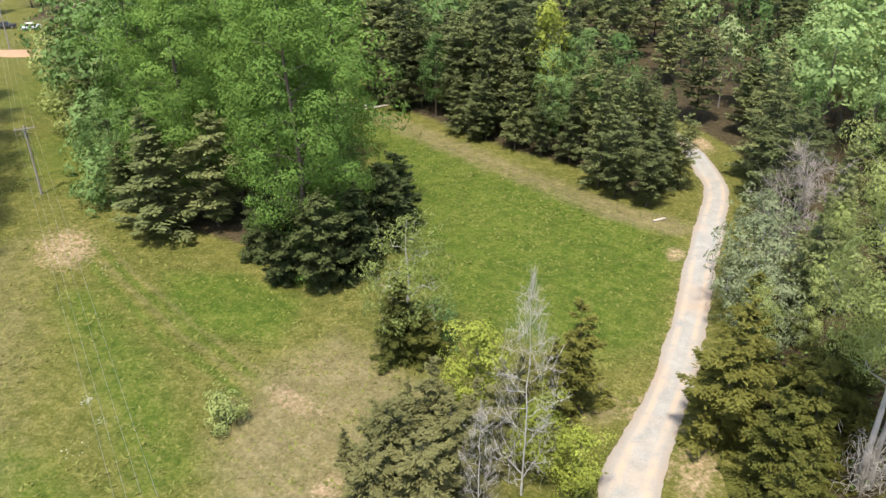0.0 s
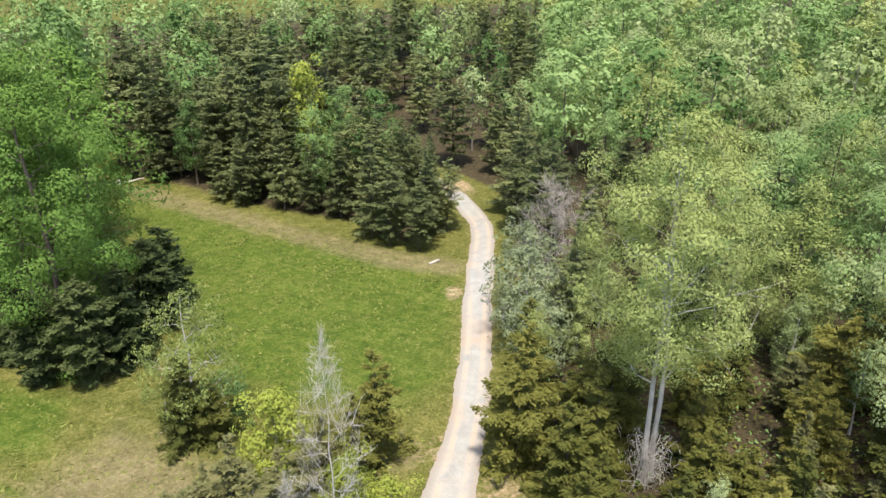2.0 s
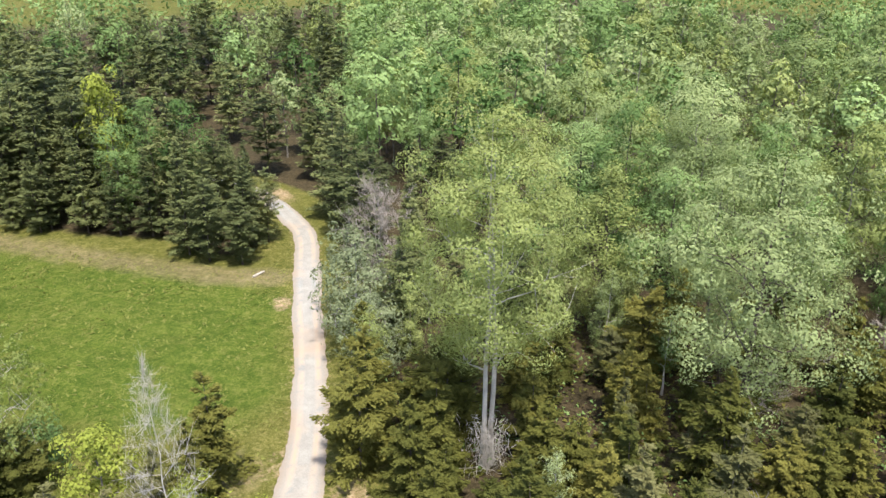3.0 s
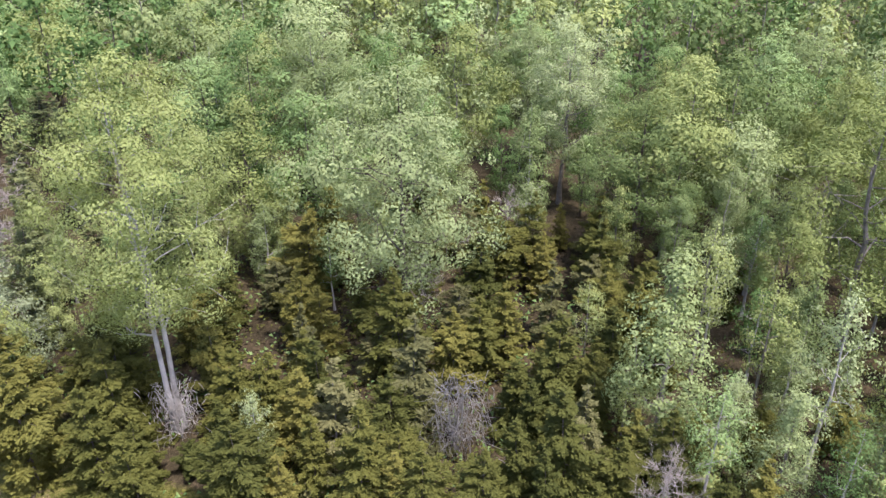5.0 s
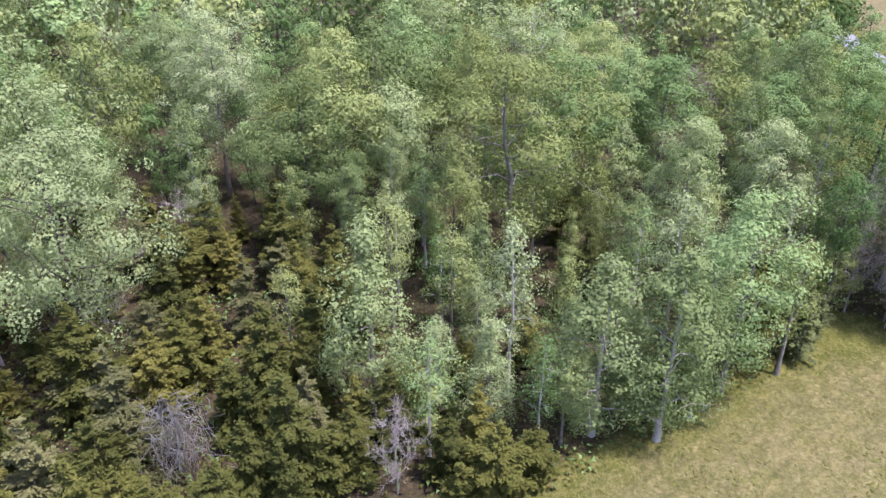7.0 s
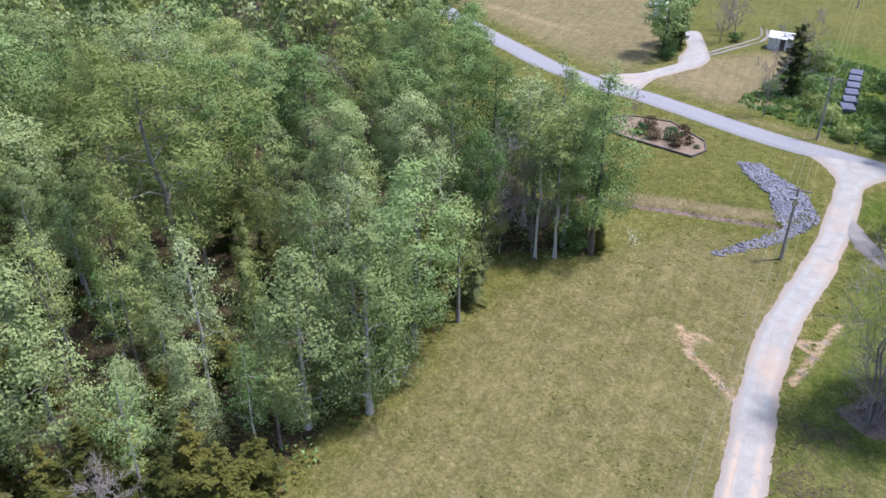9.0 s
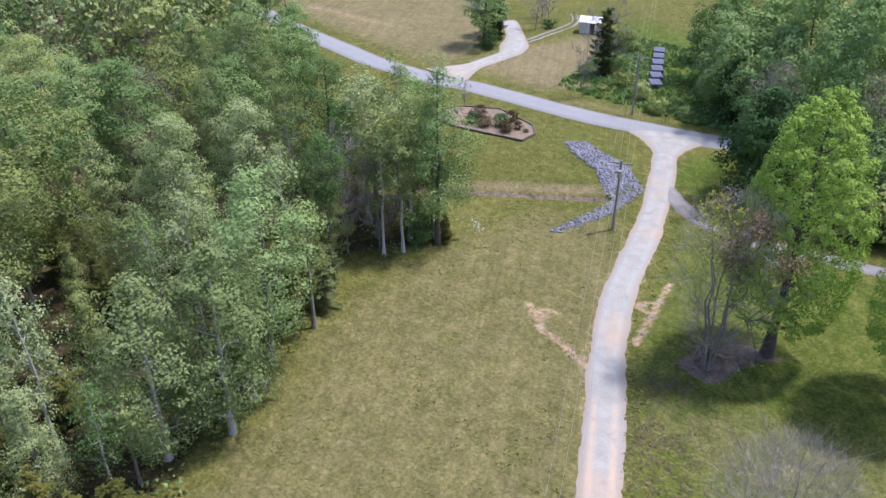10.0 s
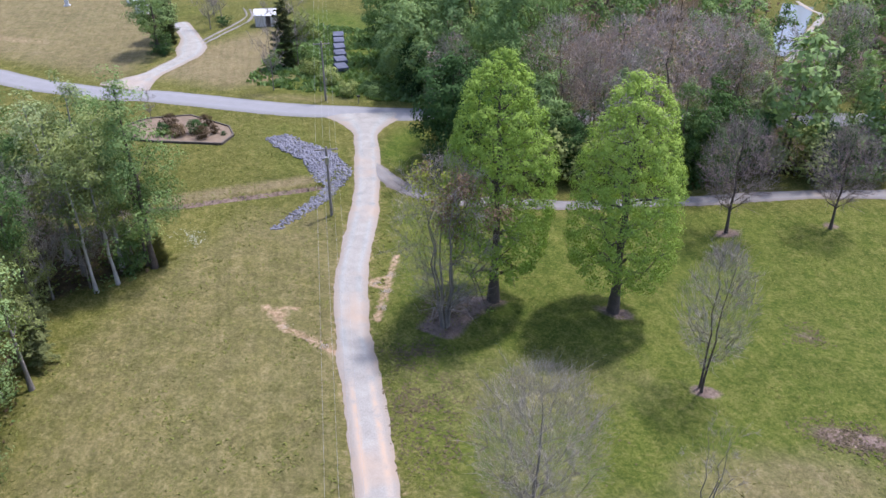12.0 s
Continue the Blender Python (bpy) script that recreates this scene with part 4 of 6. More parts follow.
kind("bare", *[(14, bare("bare_tree", 270 + i, 14, 4.2, 0.25, BARK, TWIG, "leafless tree with a haze of grey twigs", twigs=2600, limbs=14)) for i in range(3)])
kind("birch", (16, bare("birch_tree", 275, 16, 2.6, 0.12, BARK_PALE, TWIG_PALE, "slender pale-barked birch with bare whitish twigs", twigs=2000, limbs=26, shape="tear", girth=0.018, mist=1300, thick=0.0048)))
kind("haze", *[(12, bare("bare_tree", 276 + i, 12, 4.4, 0.15, BARK, TWIG, "leafless lawn tree with a haze of grey twigs", twigs=3000, limbs=22, stems=1 + i, girth=0.014, mist=9500)) for i in range(2)])
kind("purple", *[(14, bare("bare_tree", 280 + i, 14, 4.2, 0.15, BARK_DARK, TWIG_PURPLE, "budding tree with purple-brown twigs", twigs=1500, limbs=18, mist=3200, girth=0.03, leaves=1400, foliage=LEAF_RUST, leaf=0.16)) for i in range(3)])
kind("dark_bud", *[(12, bare("bare_tree", 440 + i, 12, 3.9, 0.3, BARK_DARK, TWIG_DARK, "round lawn tree with a dense ball of dark brown twigs", twigs=2600, limbs=20, mist=3000, girth=0.026, thick=0.015)) for i in range(2)])
kind("sprig", (8, bare("bare_tree", 278, 8, 2.6, 0.15, BARK, TWIG, "small thin leafless tree on the lawn", twigs=420, limbs=14, stems=3, shape="tear", girth=0.016, mist=250)))


def budding_tree():
    """A many-stemmed tree, leafing yellow on one flank and budding rust on the other, bare below."""
    root = bare("budding_tree", 277, 15.5, 4.4, 0.16, BARK, TWIG, "many-stemmed tree with grey twigs, yellow leaves and rusty buds", stems=6, twigs=3200, limbs=42, girth=0.019, mist=3600, thick=0.019)
    rng = np.random.default_rng(277)
    for nm, foliage, mid, size, count, leaf in (("leaf_spray", LEAF_YELLOW, (1.2, 0.5, 12.4), (1.5, 1.5, 2.1), 900, 0.17), ("bud_spray", LEAF_RUST, (-1.2, -0.6, 12.0), (2.6, 2.6, 2.8), 3000, 0.14),
                                                ("thin_leaf_spray", LEAF_YELLOW, (0.2, 0.1, 8.6), (3.2, 3.2, 2.2), 700, 0.13)):
        at = np.array(mid) + rng.normal(0, 0.5, (26, 3)) * size
        c = at[rng.integers(0, 26, count)] + rng.normal(0, 0.42, (count, 3))
        tagged(child(nm, mesh(nm, *blades(rng, c, leaf, 0.3), foliage), root), kind="stuff")
    return root


kind("budding", (15.5, budding_tree()))
kind("pear", *[(22, broadleaf("pear_tree", 290 + i, 22, 4.5, 0.16, 40000, 0.15, BARK_DARK, LEAF_PEAR, 26, "egg", 0.5, label="tall egg-shaped pear tree in bright green leaf on the lawn", sides=8, full=1.7, girth=0.019, gap=-0.2, ragged=0.3)) for i in range(2)])
kind("shrub", *[(3, broadleaf("shrub", 300 + i, 3, 1.5, 0.05, 1500, 0.18, BARK, LEAF_DARK, 7, "round", 0.55, stems=3, label="rounded dark green shrub", split=False, category="shrub")) for i in range(3)])
kind("ball_shrub", *[(2, broadleaf("shrub", 460 + i, 2, 1.2, 0.03, 2600, 0.10, BARK, (LEAF_DARK, CEDAR, LEAF_BRONZE)[i], 7, "round", 0.35, stems=3, label="clipped round shrub in the mulch bed", split=False, category="shrub", gap=-0.2, ragged=0.4)) for i in range(3)])
kind("bush", *[(4, broadleaf("bush", 310 + i, 4, 2.0, 0.05, 1800, 0.22, BARK, (LEAF_GREEN, LEAF_TULIP)[i % 2], 8, "round", 0.7, stems=3, label="leafy green bush in rough grass", split=False, category="bush")) for i in range(4)])
kind("sparse", (12, broadleaf("hardwood_tree", 315, 12, 4.0, 0.10, 6000, 0.17, BARK_PALE, LEAF_TULIP, 14, "oval", 0.55, label="open-crowned tree with pale new leaves and whitish limbs", gap=0.25, sub=7)))
kind("round", *[(12, broadleaf("hardwood_tree", 340 + i, 12, 4.6, 0.04, 9000, 0.26, BARK_DARK, LEAF_GREEN, 12, ("round", "oval")[i % 2], 0.95, label="broad round tree in full green leaf beyond the road", split=False)) for i in range(2)])
kind("yellow", *[(8, broadleaf("hardwood_tree", 320 + i, 8, 2.2, 0.08, 4600, 0.18, BARK, LEAF_YELLOW, 9, "oval", 0.75, label=YEL, split=False, gap=0.1)) for i in range(3)])
kind("dark", *[(14, broadleaf("hardwood_tree", 330 + i, 14, 4.6, 0.05, 11000, 0.27, BARK_DARK, LEAF_DARK, 11, "round", 1.25, label="dense dark green tree beside the road", split=False)) for i in range(2)])

TAKEN = []


def put(kind_name, x, y, h, wide=1.0, room=2.6, turn=None):
    TAKEN.append((x, y, room))
    return plant(kind_name, x, y, h, turn, wide)


TAKEN += [(31.6, 36.6, 2.4), (29.8, 34.4, 3.2), (27.6, 31.8, 2.8), (38.6, 17.2, 3.0), (36.4, 16.3, 2.6), (34.6, 15.4, 2.4)]
# single trees along the first meadow and the drive
put("tulip", 32.0, 37.0, 29.0, room=4.0, turn=20)
put("oak", -8.0, 73.0, 30.0, 1.0, 5.0)
put("oak", -22.5, 88.0, 29.0, 1.05, 5.5)
put("oak", -14.0, 96.0, 29.0, 1.0, 5.0)
put("pine", -25.5, 82.0, 15.0, 1.8, 3.0)
put("pine", -19.5, 83.0, 14.0, 1.5, 3.0)
for x, y, h in ((-10.5, 69.5, 9.0), (-6.8, 68.2, 10.0), (-3.2, 70.8, 10.5), (-0.6, 75.5, 10.0), (1.0, 81.0, 9.0), (-13.5, 74.5, 8.0)):
    put("cedar", x, y, h, 1.15, 2.6)
put("olive", 0.4, 55.4, 8.0, 1.15)
put("olive", 2.6, 55.0, 5.5, 1.3)
put("sparse", 1.6, 57.2, 13.0, 0.95)
put("bush", 3.6, 57.0, 4.0)
put("bush", -13.0, 47.6, 3.0)
put("tan", 2.3, 42.6, 9.0, 1.15)
put("tan", -0.6, 40.4, 7.5, 1.15)
put("tan", 5.3, 41.0, 8.5, 1.0)
put("tan", -3.6, 42.9, 3.2)
put("yellow", 6.2, 46.4, 9.5, 1.0)
put("yellow", 10.0, 40.6, 7.0, 1.05)
put("yellow", 12.2, 38.2, 6.0, 1.0)
put("birch", 8.4, 38.6, 17.6, 0.85)
put("birch", 5.2, 36.6, 10.0, 0.9)
for x, y, h, w in ((0.8, 45.0, 5.5, 1.1), (3.6, 39.2, 8.0, 1.1), (7.6, 43.0, 8.0, 1.0), (-1.8, 37.0, 6.5, 1.2), (1.6, 36.6, 7.5, 1.2), (9.6, 45.6, 7.0, 0.9)):
    put("tan", x, y, h, w, 1.6)
put("olive", 14.0, 47.3, 10.2, 0.95)
put("olive", 12.0, 46.0, 8.0, 0.9)
for x, y, h, w in ((23.8, 42.6, 10.5, 1.05), (26.6, 45.4, 10.5, 1.05), (25.2, 37.6, 8.5, 1.1), (24.3, 33.2, 7.5, 1.1), (28.8, 49.6, 10.0, 1.0), (29.8, 43.2, 8.0, 1.0), (26.6, 35.4, 5.5, 1.1)):
    put("olive", x, y, h, w, 2.2)
put("grey_leaf", 33.0, 58.6, 11.5, 1.1)
put("grey_leaf", 31.2, 53.0, 9.5, 1.0)
put("grey_leaf", 36.0, 64.2, 11.0, 1.0)
put("bare", 38.6, 62.6, 15.0, 0.9)
put("bare", 41.5, 68.5, 12.5, 0.8)
put("pine", 43.5, 75.0, 17.0)
put("pine", 31.6, 83.6, 9.0, 1.35, 2.4)
put("pine", 28.6, 86.6, 11.0, 1.2, 2.2)
put("pine", 27.4, 90.2, 15.0)
put("yellow", 24.8, 113.0, 19.5, 0.75)
for x, y, h, w in ((28.4, 38.6, 9.5, 1.1), (30.6, 41.0, 11.0, 1.0), (33.2, 32.6, 8.0, 1.1), (35.0, 35.2, 9.0, 1.0), (33.0, 41.5, 10.0, 1.0), (29.0, 33.0, 3.2, 1.3), (32.0, 29.8, 6.5, 1.1)):
    put("olive", x, y, h, w, 2.0)
# single trees of the east wood, near ones first
for nm, x, y, h, w in (("broad", 49.4, 27.0, 25.4, 1.04), ("pale", 54.3, 46.4, 18.7, 1.4), ("edge", 44.8, 4.4, 16.4, 1.19), ("edge", 41.8, -11.3, 15.4, 1.28), ("edge", 41.2, -15.9, 16.6, 1.2),
                       ("broad", 64.0, -7.6, 21.6, 1.35), ("edge", 71.7, 24.0, 15.6, 1.0), ("edge", 66.0, 13.1, 11.1, 1.0), ("thin", 55.3, -0.7, 9.5, 1.3), ("edge", 42.3, -3.7, 10.3, 1.15),
                       ("thin", 46.0, -5.6, 16.0, 0.8), ("green", 46.5, -22.1, 17.7, 1.35), ("edge", 43.6, -19.0, 12.0, 1.2), ("green", 52.3, -44.8, 19.5, 1.15)):
    put(nm, x, y, h, w, 2.6 + 1.6 * (nm == "broad"))
for nm, x, y, h, w in (("broad", 87.0, -11.8, 21.0, 1.2), ("broad", 70.5, 12.2, 19.0, 1.15), ("broad", 82.3, 23.6, 22.0, 1.0), ("pale", 91.0, 14.5, 17.0, 1.0), ("broad", 72.4, 50.0, 21.0, 0.95),
                       ("mid_broad", 77.4, 34.5, 22.0, 0.85), ("green", 89.7, 2.9, 21.0, 1.25), ("broad", 87.1, -19.4, 19.0, 0.95), ("green", 78.2, -24.7, 18.0, 1.5), ("pale", 64.7, -23.8, 16.0, 1.15),
                       ("broad", 83.1, -40.7, 18.0, 0.9), ("pale", 63.8, -30.9, 16.0, 1.15), ("green", 70.7, -44.3, 16.0, 1.4), ("pale", 71.0, -31.7, 17.0, 1.05), ("pale", 63.3, -34.7, 17.0, 1.2),
                       ("pale", 64.6, -46.1, 15.0, 1.4), ("green", 77.8, -20.5, 19.0, 1.25), ("broad", 79.5, 36.0, 17.0, 1.0)):
    put(nm, x, y, h, w, 3.4)
for nm, x, y, h, w in (("mid_broad", 77.9, 100.3, 20.0, 1.1), ("mid_broad", 69.7, 101.2, 19.0, 0.95), ("mid_broad", 61.2, 105.1, 19.0, 1.1), ("mid_broad", 82.9, 76.7, 20.0, 1.15), ("green", 66.3, 61.9, 18.0, 1.55),
                       ("mid_broad", 87.3, 60.4, 21.0, 1.3), ("mid_broad", 132.4, 71.9, 21.0, 1.6), ("mid_broad", 134.3, 62.0, 20.0, 1.35), ("broad", 90.0, 30.6, 20.0, 1.0), ("mid_broad", 101.1, 115.9, 20.0, 1.4),
                       ("mid_broad", 71.4, 113.0, 20.0, 1.0), ("thin", 57.4, -41.0, 16, 1.2), ("thin", 60.6, -42.2, 17, 1.3), ("mid_green", 61.5, -49.0, 15.0, 1.1), ("pine", 50.2, -29.6, 6.5, 1.25), ("bush", 54.0, -43.8, 3.5, 1.0)):
    put(nm, x, y, h, w, 3.6 if "broad" in nm else 2.4)
for x, y, h in ((131.0, -68.5, 15.0), (139.0, -70.5, 16.0), (121.0, -62.0, 15.0), (108.0, -61.5, 15.0), (100.0, -58.0, 14.0), (93.0, -54.5, 13.0)):
    put("mid_green", x, y, h, 1.25, 2.4)
put("pine", 52.0, -31.4, 5.0, 1.3)
for x, y, h in ((53.4, -41.2, 12), (54.8, -43.2, 14), (55.2, -39.6, 13), (56.8, -36.8, 15), (57.0, -43.6, 13), (53.2, -44.8, 10), (58.6, -46.4, 12), (56.2, -34.4, 12), (59.8, -38.6, 15), (57.8, -48.0, 9)):
    put("bare" if h % 2 else "pole_tree", x, y, h * (0.8 if h % 2 else 1.2), 0.75 + 0.3 * (h % 2 == 0), 1.2)
put("olive", 52.4, -46.0, 3.2, 1.2, 1.0)
# trees of the lawn and round the junction
put("pear", 20.9, -53.9, 23.0, 1.0, turn=40)
put("pear", 10.7, -56.8, 22.0, 1.0, turn=200)
put("budding", 23.1, -48.4, 15.5, 1.0, turn=0)
put("slim_bare", 1.9, -49.5, 12.8, 1.0, turn=90)
put("dark_bud", 3.8, -75.5, 12.0, 1.0)
put("dark_bud", -5.9, -81.0, 11.0, 1.0)
put("haze", 9.4, -32.6, 11.5, 1.0)
put("sprig", -0.4, -37.4, 8.0, 0.9)
for x, y, h, w in ((36.0, -78.0, 14, 1.0), (32.0, -76.5, 12, 0.9), (38.5, -81.0, 11, 0.75)):
    put("dark", x, y, h, w, 3.0)
for nm, x, y, h, w in (("round", 49.5, -99.5, 16, 1.0), ("round", 56.0, -103, 13, 0.95), ("round", 44.0, -102, 20, 0.85), ("round", 62.5, -112, 13, 1.0), ("dark", 52, -97.5, 8, 0.9), ("round", 69, -122, 12, 1.0), ("round", 57, -113, 17, 0.9), ("round", 51, -109, 18, 0.9), ("round", 38, -104, 20, 0.8), ("bush", 84, -116, 4, 1.5), ("bush", 76, -104, 3, 1.3),
                       ("round", 33.0, -86.0, 20, 0.7), ("cedar", 77.0, -101.4, 10.8, 0.75), ("bare", 75.6, -102.4, 13, 0.6), ("bare", 72.2, -91.0, 13, 0.55), ("bush", 71, -99.5, 2.4, 1.3), ("bush", 60.5, -93.8, 2.2, 1.2),
                       ("bush", 57.0, -95.2, 1.8, 1.3), ("bush", 66.0, -97.0, 2.5, 1.2), ("bush", 48.6, -97.0, 2.2, 1.4), ("mid_green", 102.0, -98.5, 16, 1.5), ("round", 106.5, -104.0, 11, 0.75), ("cedar", 103.6, -103.4, 8, 0.8),
                       ("bush", 101.6, -98.8, 3.0, 1.2), ("shrub", 99.8, -97.6, 1.6, 1.3), ("bare", 103.5, -113.8, 9, 0.9), ("bare", 106, -120, 9, 1.0), ("shrub", 103, -117, 1.6, 1.6), ("bare", 109.5, -122, 9, 0.9),
                       ("far_green", 121, -122.5, 9, 1.1), ("purple", 26.2, -86.8, 17, 1.0), ("purple", 14.4, -90.8, 18, 1.15), ("far_green", -0.2, -94.1, 17, 1.1), ("mid_pale", 11.6, -90.5, 10.5, 1.2),
                       ("mid_green", 24.0, -82.0, 9, 1.1), ("purple", 7.0, -95.0, 15, 1.1), ("far_green", -9.5, -99.0, 15, 1.0), ("far_green", 19.0, -88.0, 12, 1.0), ("purple", 20.5, -94.0, 16, 1.0),
                       ("bare", 0.5, -101.0, 15, 1.1), ("mid_pale", 30.0, -80.5, 11, 1.0), ("bare", 80.4, -74.0, 4.4, 0.9)):
    put(nm, x, y, h, w, 3.0)
for x, y in ((-49, 72), (-51, 80.5), (-53.5, 90), (-56.5, 99.5), (-60.5, 110), (-65.5, 121), (-72, 133)):
    put("west_tree", x, y, 24.0, 0.95)

# ---- the stands of woodland ----
placed = np.array(TAKEN)
MASS = {}


def melt(kind_name):
    """The bare geometry of a kind's trees, to be joined into the woods that stand too far off to be told apart."""
    out = []
    for pr in STAND.pop(kind_name):
        pieces = []
        for o in list(pr["ob"].children):
            me = o.data
            v = np.zeros(len(me.vertices) * 3, np.float32)
            me.vertices.foreach_get("co", v)
            k = len(me.polygons[0].vertices)
            f = np.zeros(len(me.loops), np.int32)
            me.loops.foreach_get("vertex_index", f)
            f = f.reshape(-1, k)
            if k == 4:
                f = np.concatenate([f[:, [0, 1, 2]], f[:, [0, 2, 3]]])
            pieces.append((v.reshape(-1, 3), f, me.materials[0]))
            bpy.data.objects.remove(o)
        bpy.data.objects.remove(pr["ob"])
        out.append((pr["h"], pieces))
    return out


def mass(kind_name, x, y, height, wide):
    if kind_name not in MASS:
        MASS[kind_name] = melt(kind_name)
    h, pieces = MASS[kind_name][int(RNG.integers(0, len(MASS[kind_name])))]
    s, a, tone = height / h, RNG.uniform(0, 6.28), RNG.uniform(0.01, 1)
    ca2, sa = math.cos(a) * s * wide, math.sin(a) * s * wide
    for v, f, m in pieces:
        w = np.stack([v[:, 0] * ca2 - v[:, 1] * sa + x, v[:, 0] * sa + v[:, 1] * ca2 + y, v[:, 2] * s], 1)
        JOINED.append((w, f, m, np.full(len(w), tone, np.float32)))


JOINED = []
FAR_KINDS = ("far_mass_green", "far_mass_pale", "far_pine", "far_mass_purple")


def fill(outline, step, choose, limit, seed):
    """Trees on a jittered grid inside an outline, clear of those already standing."""
    rng = np.random.default_rng(seed)
    xs, ys = [p[0] for p in outline], [p[1] for p in outline]
    pts = [(x + rng.uniform(-0.42, 0.42) * step, y + rng.uniform(-0.42, 0.42) * step) for x in np.arange(max(min(xs), -120), min(max(xs), 260), step) for y in np.arange(max(min(ys), -216), min(max(ys), 260), step)]
    pts = np.array(pts)
    pts = pts[inside(pts[:, 0], pts[:, 1], outline)]
    for x, y in pts:
        d, az = math.hypot(x, y), math.degrees(math.atan2(x, y))
        if d > limit(az) or np.any(np.hypot(placed[:, 0] - x, placed[:, 1] - y) < placed[:, 2] * 0.85):
            continue
        rim = float(line_dist(np.array([x]), np.array([y]), outline + outline[:1])[0])
        r = rng.uniform()
        pick = choose(x, y, d, az, rim, r, rng)
        if pick:
            (mass if pick[0] in FAR_KINDS else plant)(pick[0], x, y, pick[1] * rng.uniform(0.78, 1.16), *(() if pick[0] in FAR_KINDS else (None,)), rng.uniform(0.85, 1.15))


def reach(az):
    """How far the woods are made of single trees."""
    return float(np.interp(az, [-40, -5, 8, 20, 45, 60, 76, 84, 100, 130, 180], [125, 150, 225, 240, 240, 225, 185, 160, 165, 150, 130]))


def north(x, y, d, az, rim, r, rng):
    if rim < 3.2 and d < 128:
        return ("pine", rng.uniform(8, 14))
    if y > 150 and az > 27:
        return ("far_mass_green" if rng.uniform() < 0.6 else "far_mass_pale", 20) if r < 0.7 else ("far_pine", 18)
    if d > 122:
        return ("far_pine", rng.uniform(14, 19)) if r < 0.88 else ("far_mass_green", 18)
    return ("pine", rng.uniform(12.5, 18.5)) if r < 0.90 else ("mid_green", 16)


def west(x, y, d, az, rim, r, rng):
    if d > 112:
        return ("far_mass_green", 24) if r < 0.8 else ("far_pine", 18)
    if rim < 3:
        return ("mid_green", 12) if r < 0.4 else ("cedar", 8)
    return ("west_tree", 25) if r < 0.75 else ("pine", 17)


def east(x, y, d, az, rim, r, rng):
    if az < 30 and d > 75:
        if d > 118:
            return ("far_mass_pale" if rng.uniform() < 0.5 else "far_mass_green", 18) if r < 0.2 else ("far_pine", rng.uniform(14, 19))
        return ("pine", 16) if r < 0.75 else ("mid_green", 18)
    if 34 < az < 86 and d < 64 + 12 * (62 < az < 80):
        if r < 0.72 or d < 40 or az < 40:
            return ("olive", rng.uniform(6.0, 9.5))
        return ("tan", rng.uniform(6, 9)) if r < 0.84 else (("bare", 6.5) if r < 0.88 else ("thin", 9))
    if d < 45 and az >= 80:
        return ("olive", rng.uniform(5, 8)) if r < 0.45 else (("thin", 11) if r < 0.7 else (("bare", 8) if r < 0.8 else ("bush", 4)))
    if d < 52 and az >= 86:
        return ("edge", rng.uniform(7, 12)) if r < 0.4 else (("olive", 6.5) if r < 0.75 else ("thin", 12))
    if rim < 3.5 and d < 95:
        return ("edge", rng.uniform(8, 13)) if r < 0.6 else (("thin", 13) if r < 0.8 else ("bush", 4))
    if d < 72:
        if az < 46:
            return ("green", rng.uniform(12, 16)) if r < 0.3 else (("pine", rng.uniform(9, 14)) if r < 0.8 else ("edge", 10))
        return ("pale", rng.uniform(11, 15)) if r < 0.3 else (("edge", rng.uniform(8, 12)) if r < 0.65 else (("thin", 14) if r < 0.8 else ("olive", 9)))
    if d < 112:
        if az < 40:
            return ("mid_green", rng.uniform(14, 18)) if r < 0.35 else ("pine", rng.uniform(12, 16))
        return ("mid_broad", rng.uniform(14, 19)) if r < 0.42 else (("mid_pale", rng.uniform(11, 16)) if r < 0.62 else (("mid_green", 13) if r < 0.97 else ("purple", 11)))
    if r < 0.02:
        return ("far_mass_purple", 15)
    return ("far_mass_pale", rng.uniform(17, 22)) if r < (0.8 if az > 50 else 0.45) else ("far_mass_green", 20)


fill(WOODS_NORTH, 4.1, lambda *a: north(*a) if a[2] < 128 else None, reach, 1)
fill(WOODS_NORTH, 7.2, lambda *a: north(*a) if a[2] >= 128 else None, reach, 8)
fill(WOODS_WEST, 6.4, west, reach, 2)
fill(WOODS_EAST, 3.1, lambda *a: east(*a) if a[2] < 46 else None, reach, 6)
fill(WOODS_EAST, 4.4, lambda *a: east(*a) if 46 <= a[2] < 76 else None, reach, 3)
fill(WOODS_EAST, 7.6, lambda *a: east(*a) if 76 <= a[2] < 128 else None, reach, 4)
fill(WOODS_EAST, 9.4, lambda *a: east(*a) if a[2] >= 128 else None, reach, 7)


def south(x, y, d, az, rim, r, rng):
    if d > 118:
        return ("far_mass_purple", 14) if r < 0.35 else ("far_mass_green", 14)
    return ("purple", 14) if r < 0.26 else (("mid_green", 13.5) if r < 0.56 else (("round", 11) if r < 0.82 else ("bare", 14)))


fill(WOODS_SOUTH, 6.0, south, lambda az: 150, 5)
fill(WOODS_BEYOND, 9.0, lambda *a: ("far_mass_purple", 14) if a[5] < 0.17 else ("far_mass_green", 15), lambda az: 230, 9)

# low growth that closes the wood behind the yard lane
for k in range(26):
    f = k / 25
    nm = ("bush", "dark", "mid_green", "bush", "dark")[k % 5]
    plant(nm, 33.5 - 68.0 * f + RNG.uniform(-0.8, 0.8), -74.5 - 34.0 * f + RNG.uniform(-1.5, 0.5), RNG.uniform(3.5, 6.5) * (1.2 if nm != "bush" else 1.0), None, 1.15)

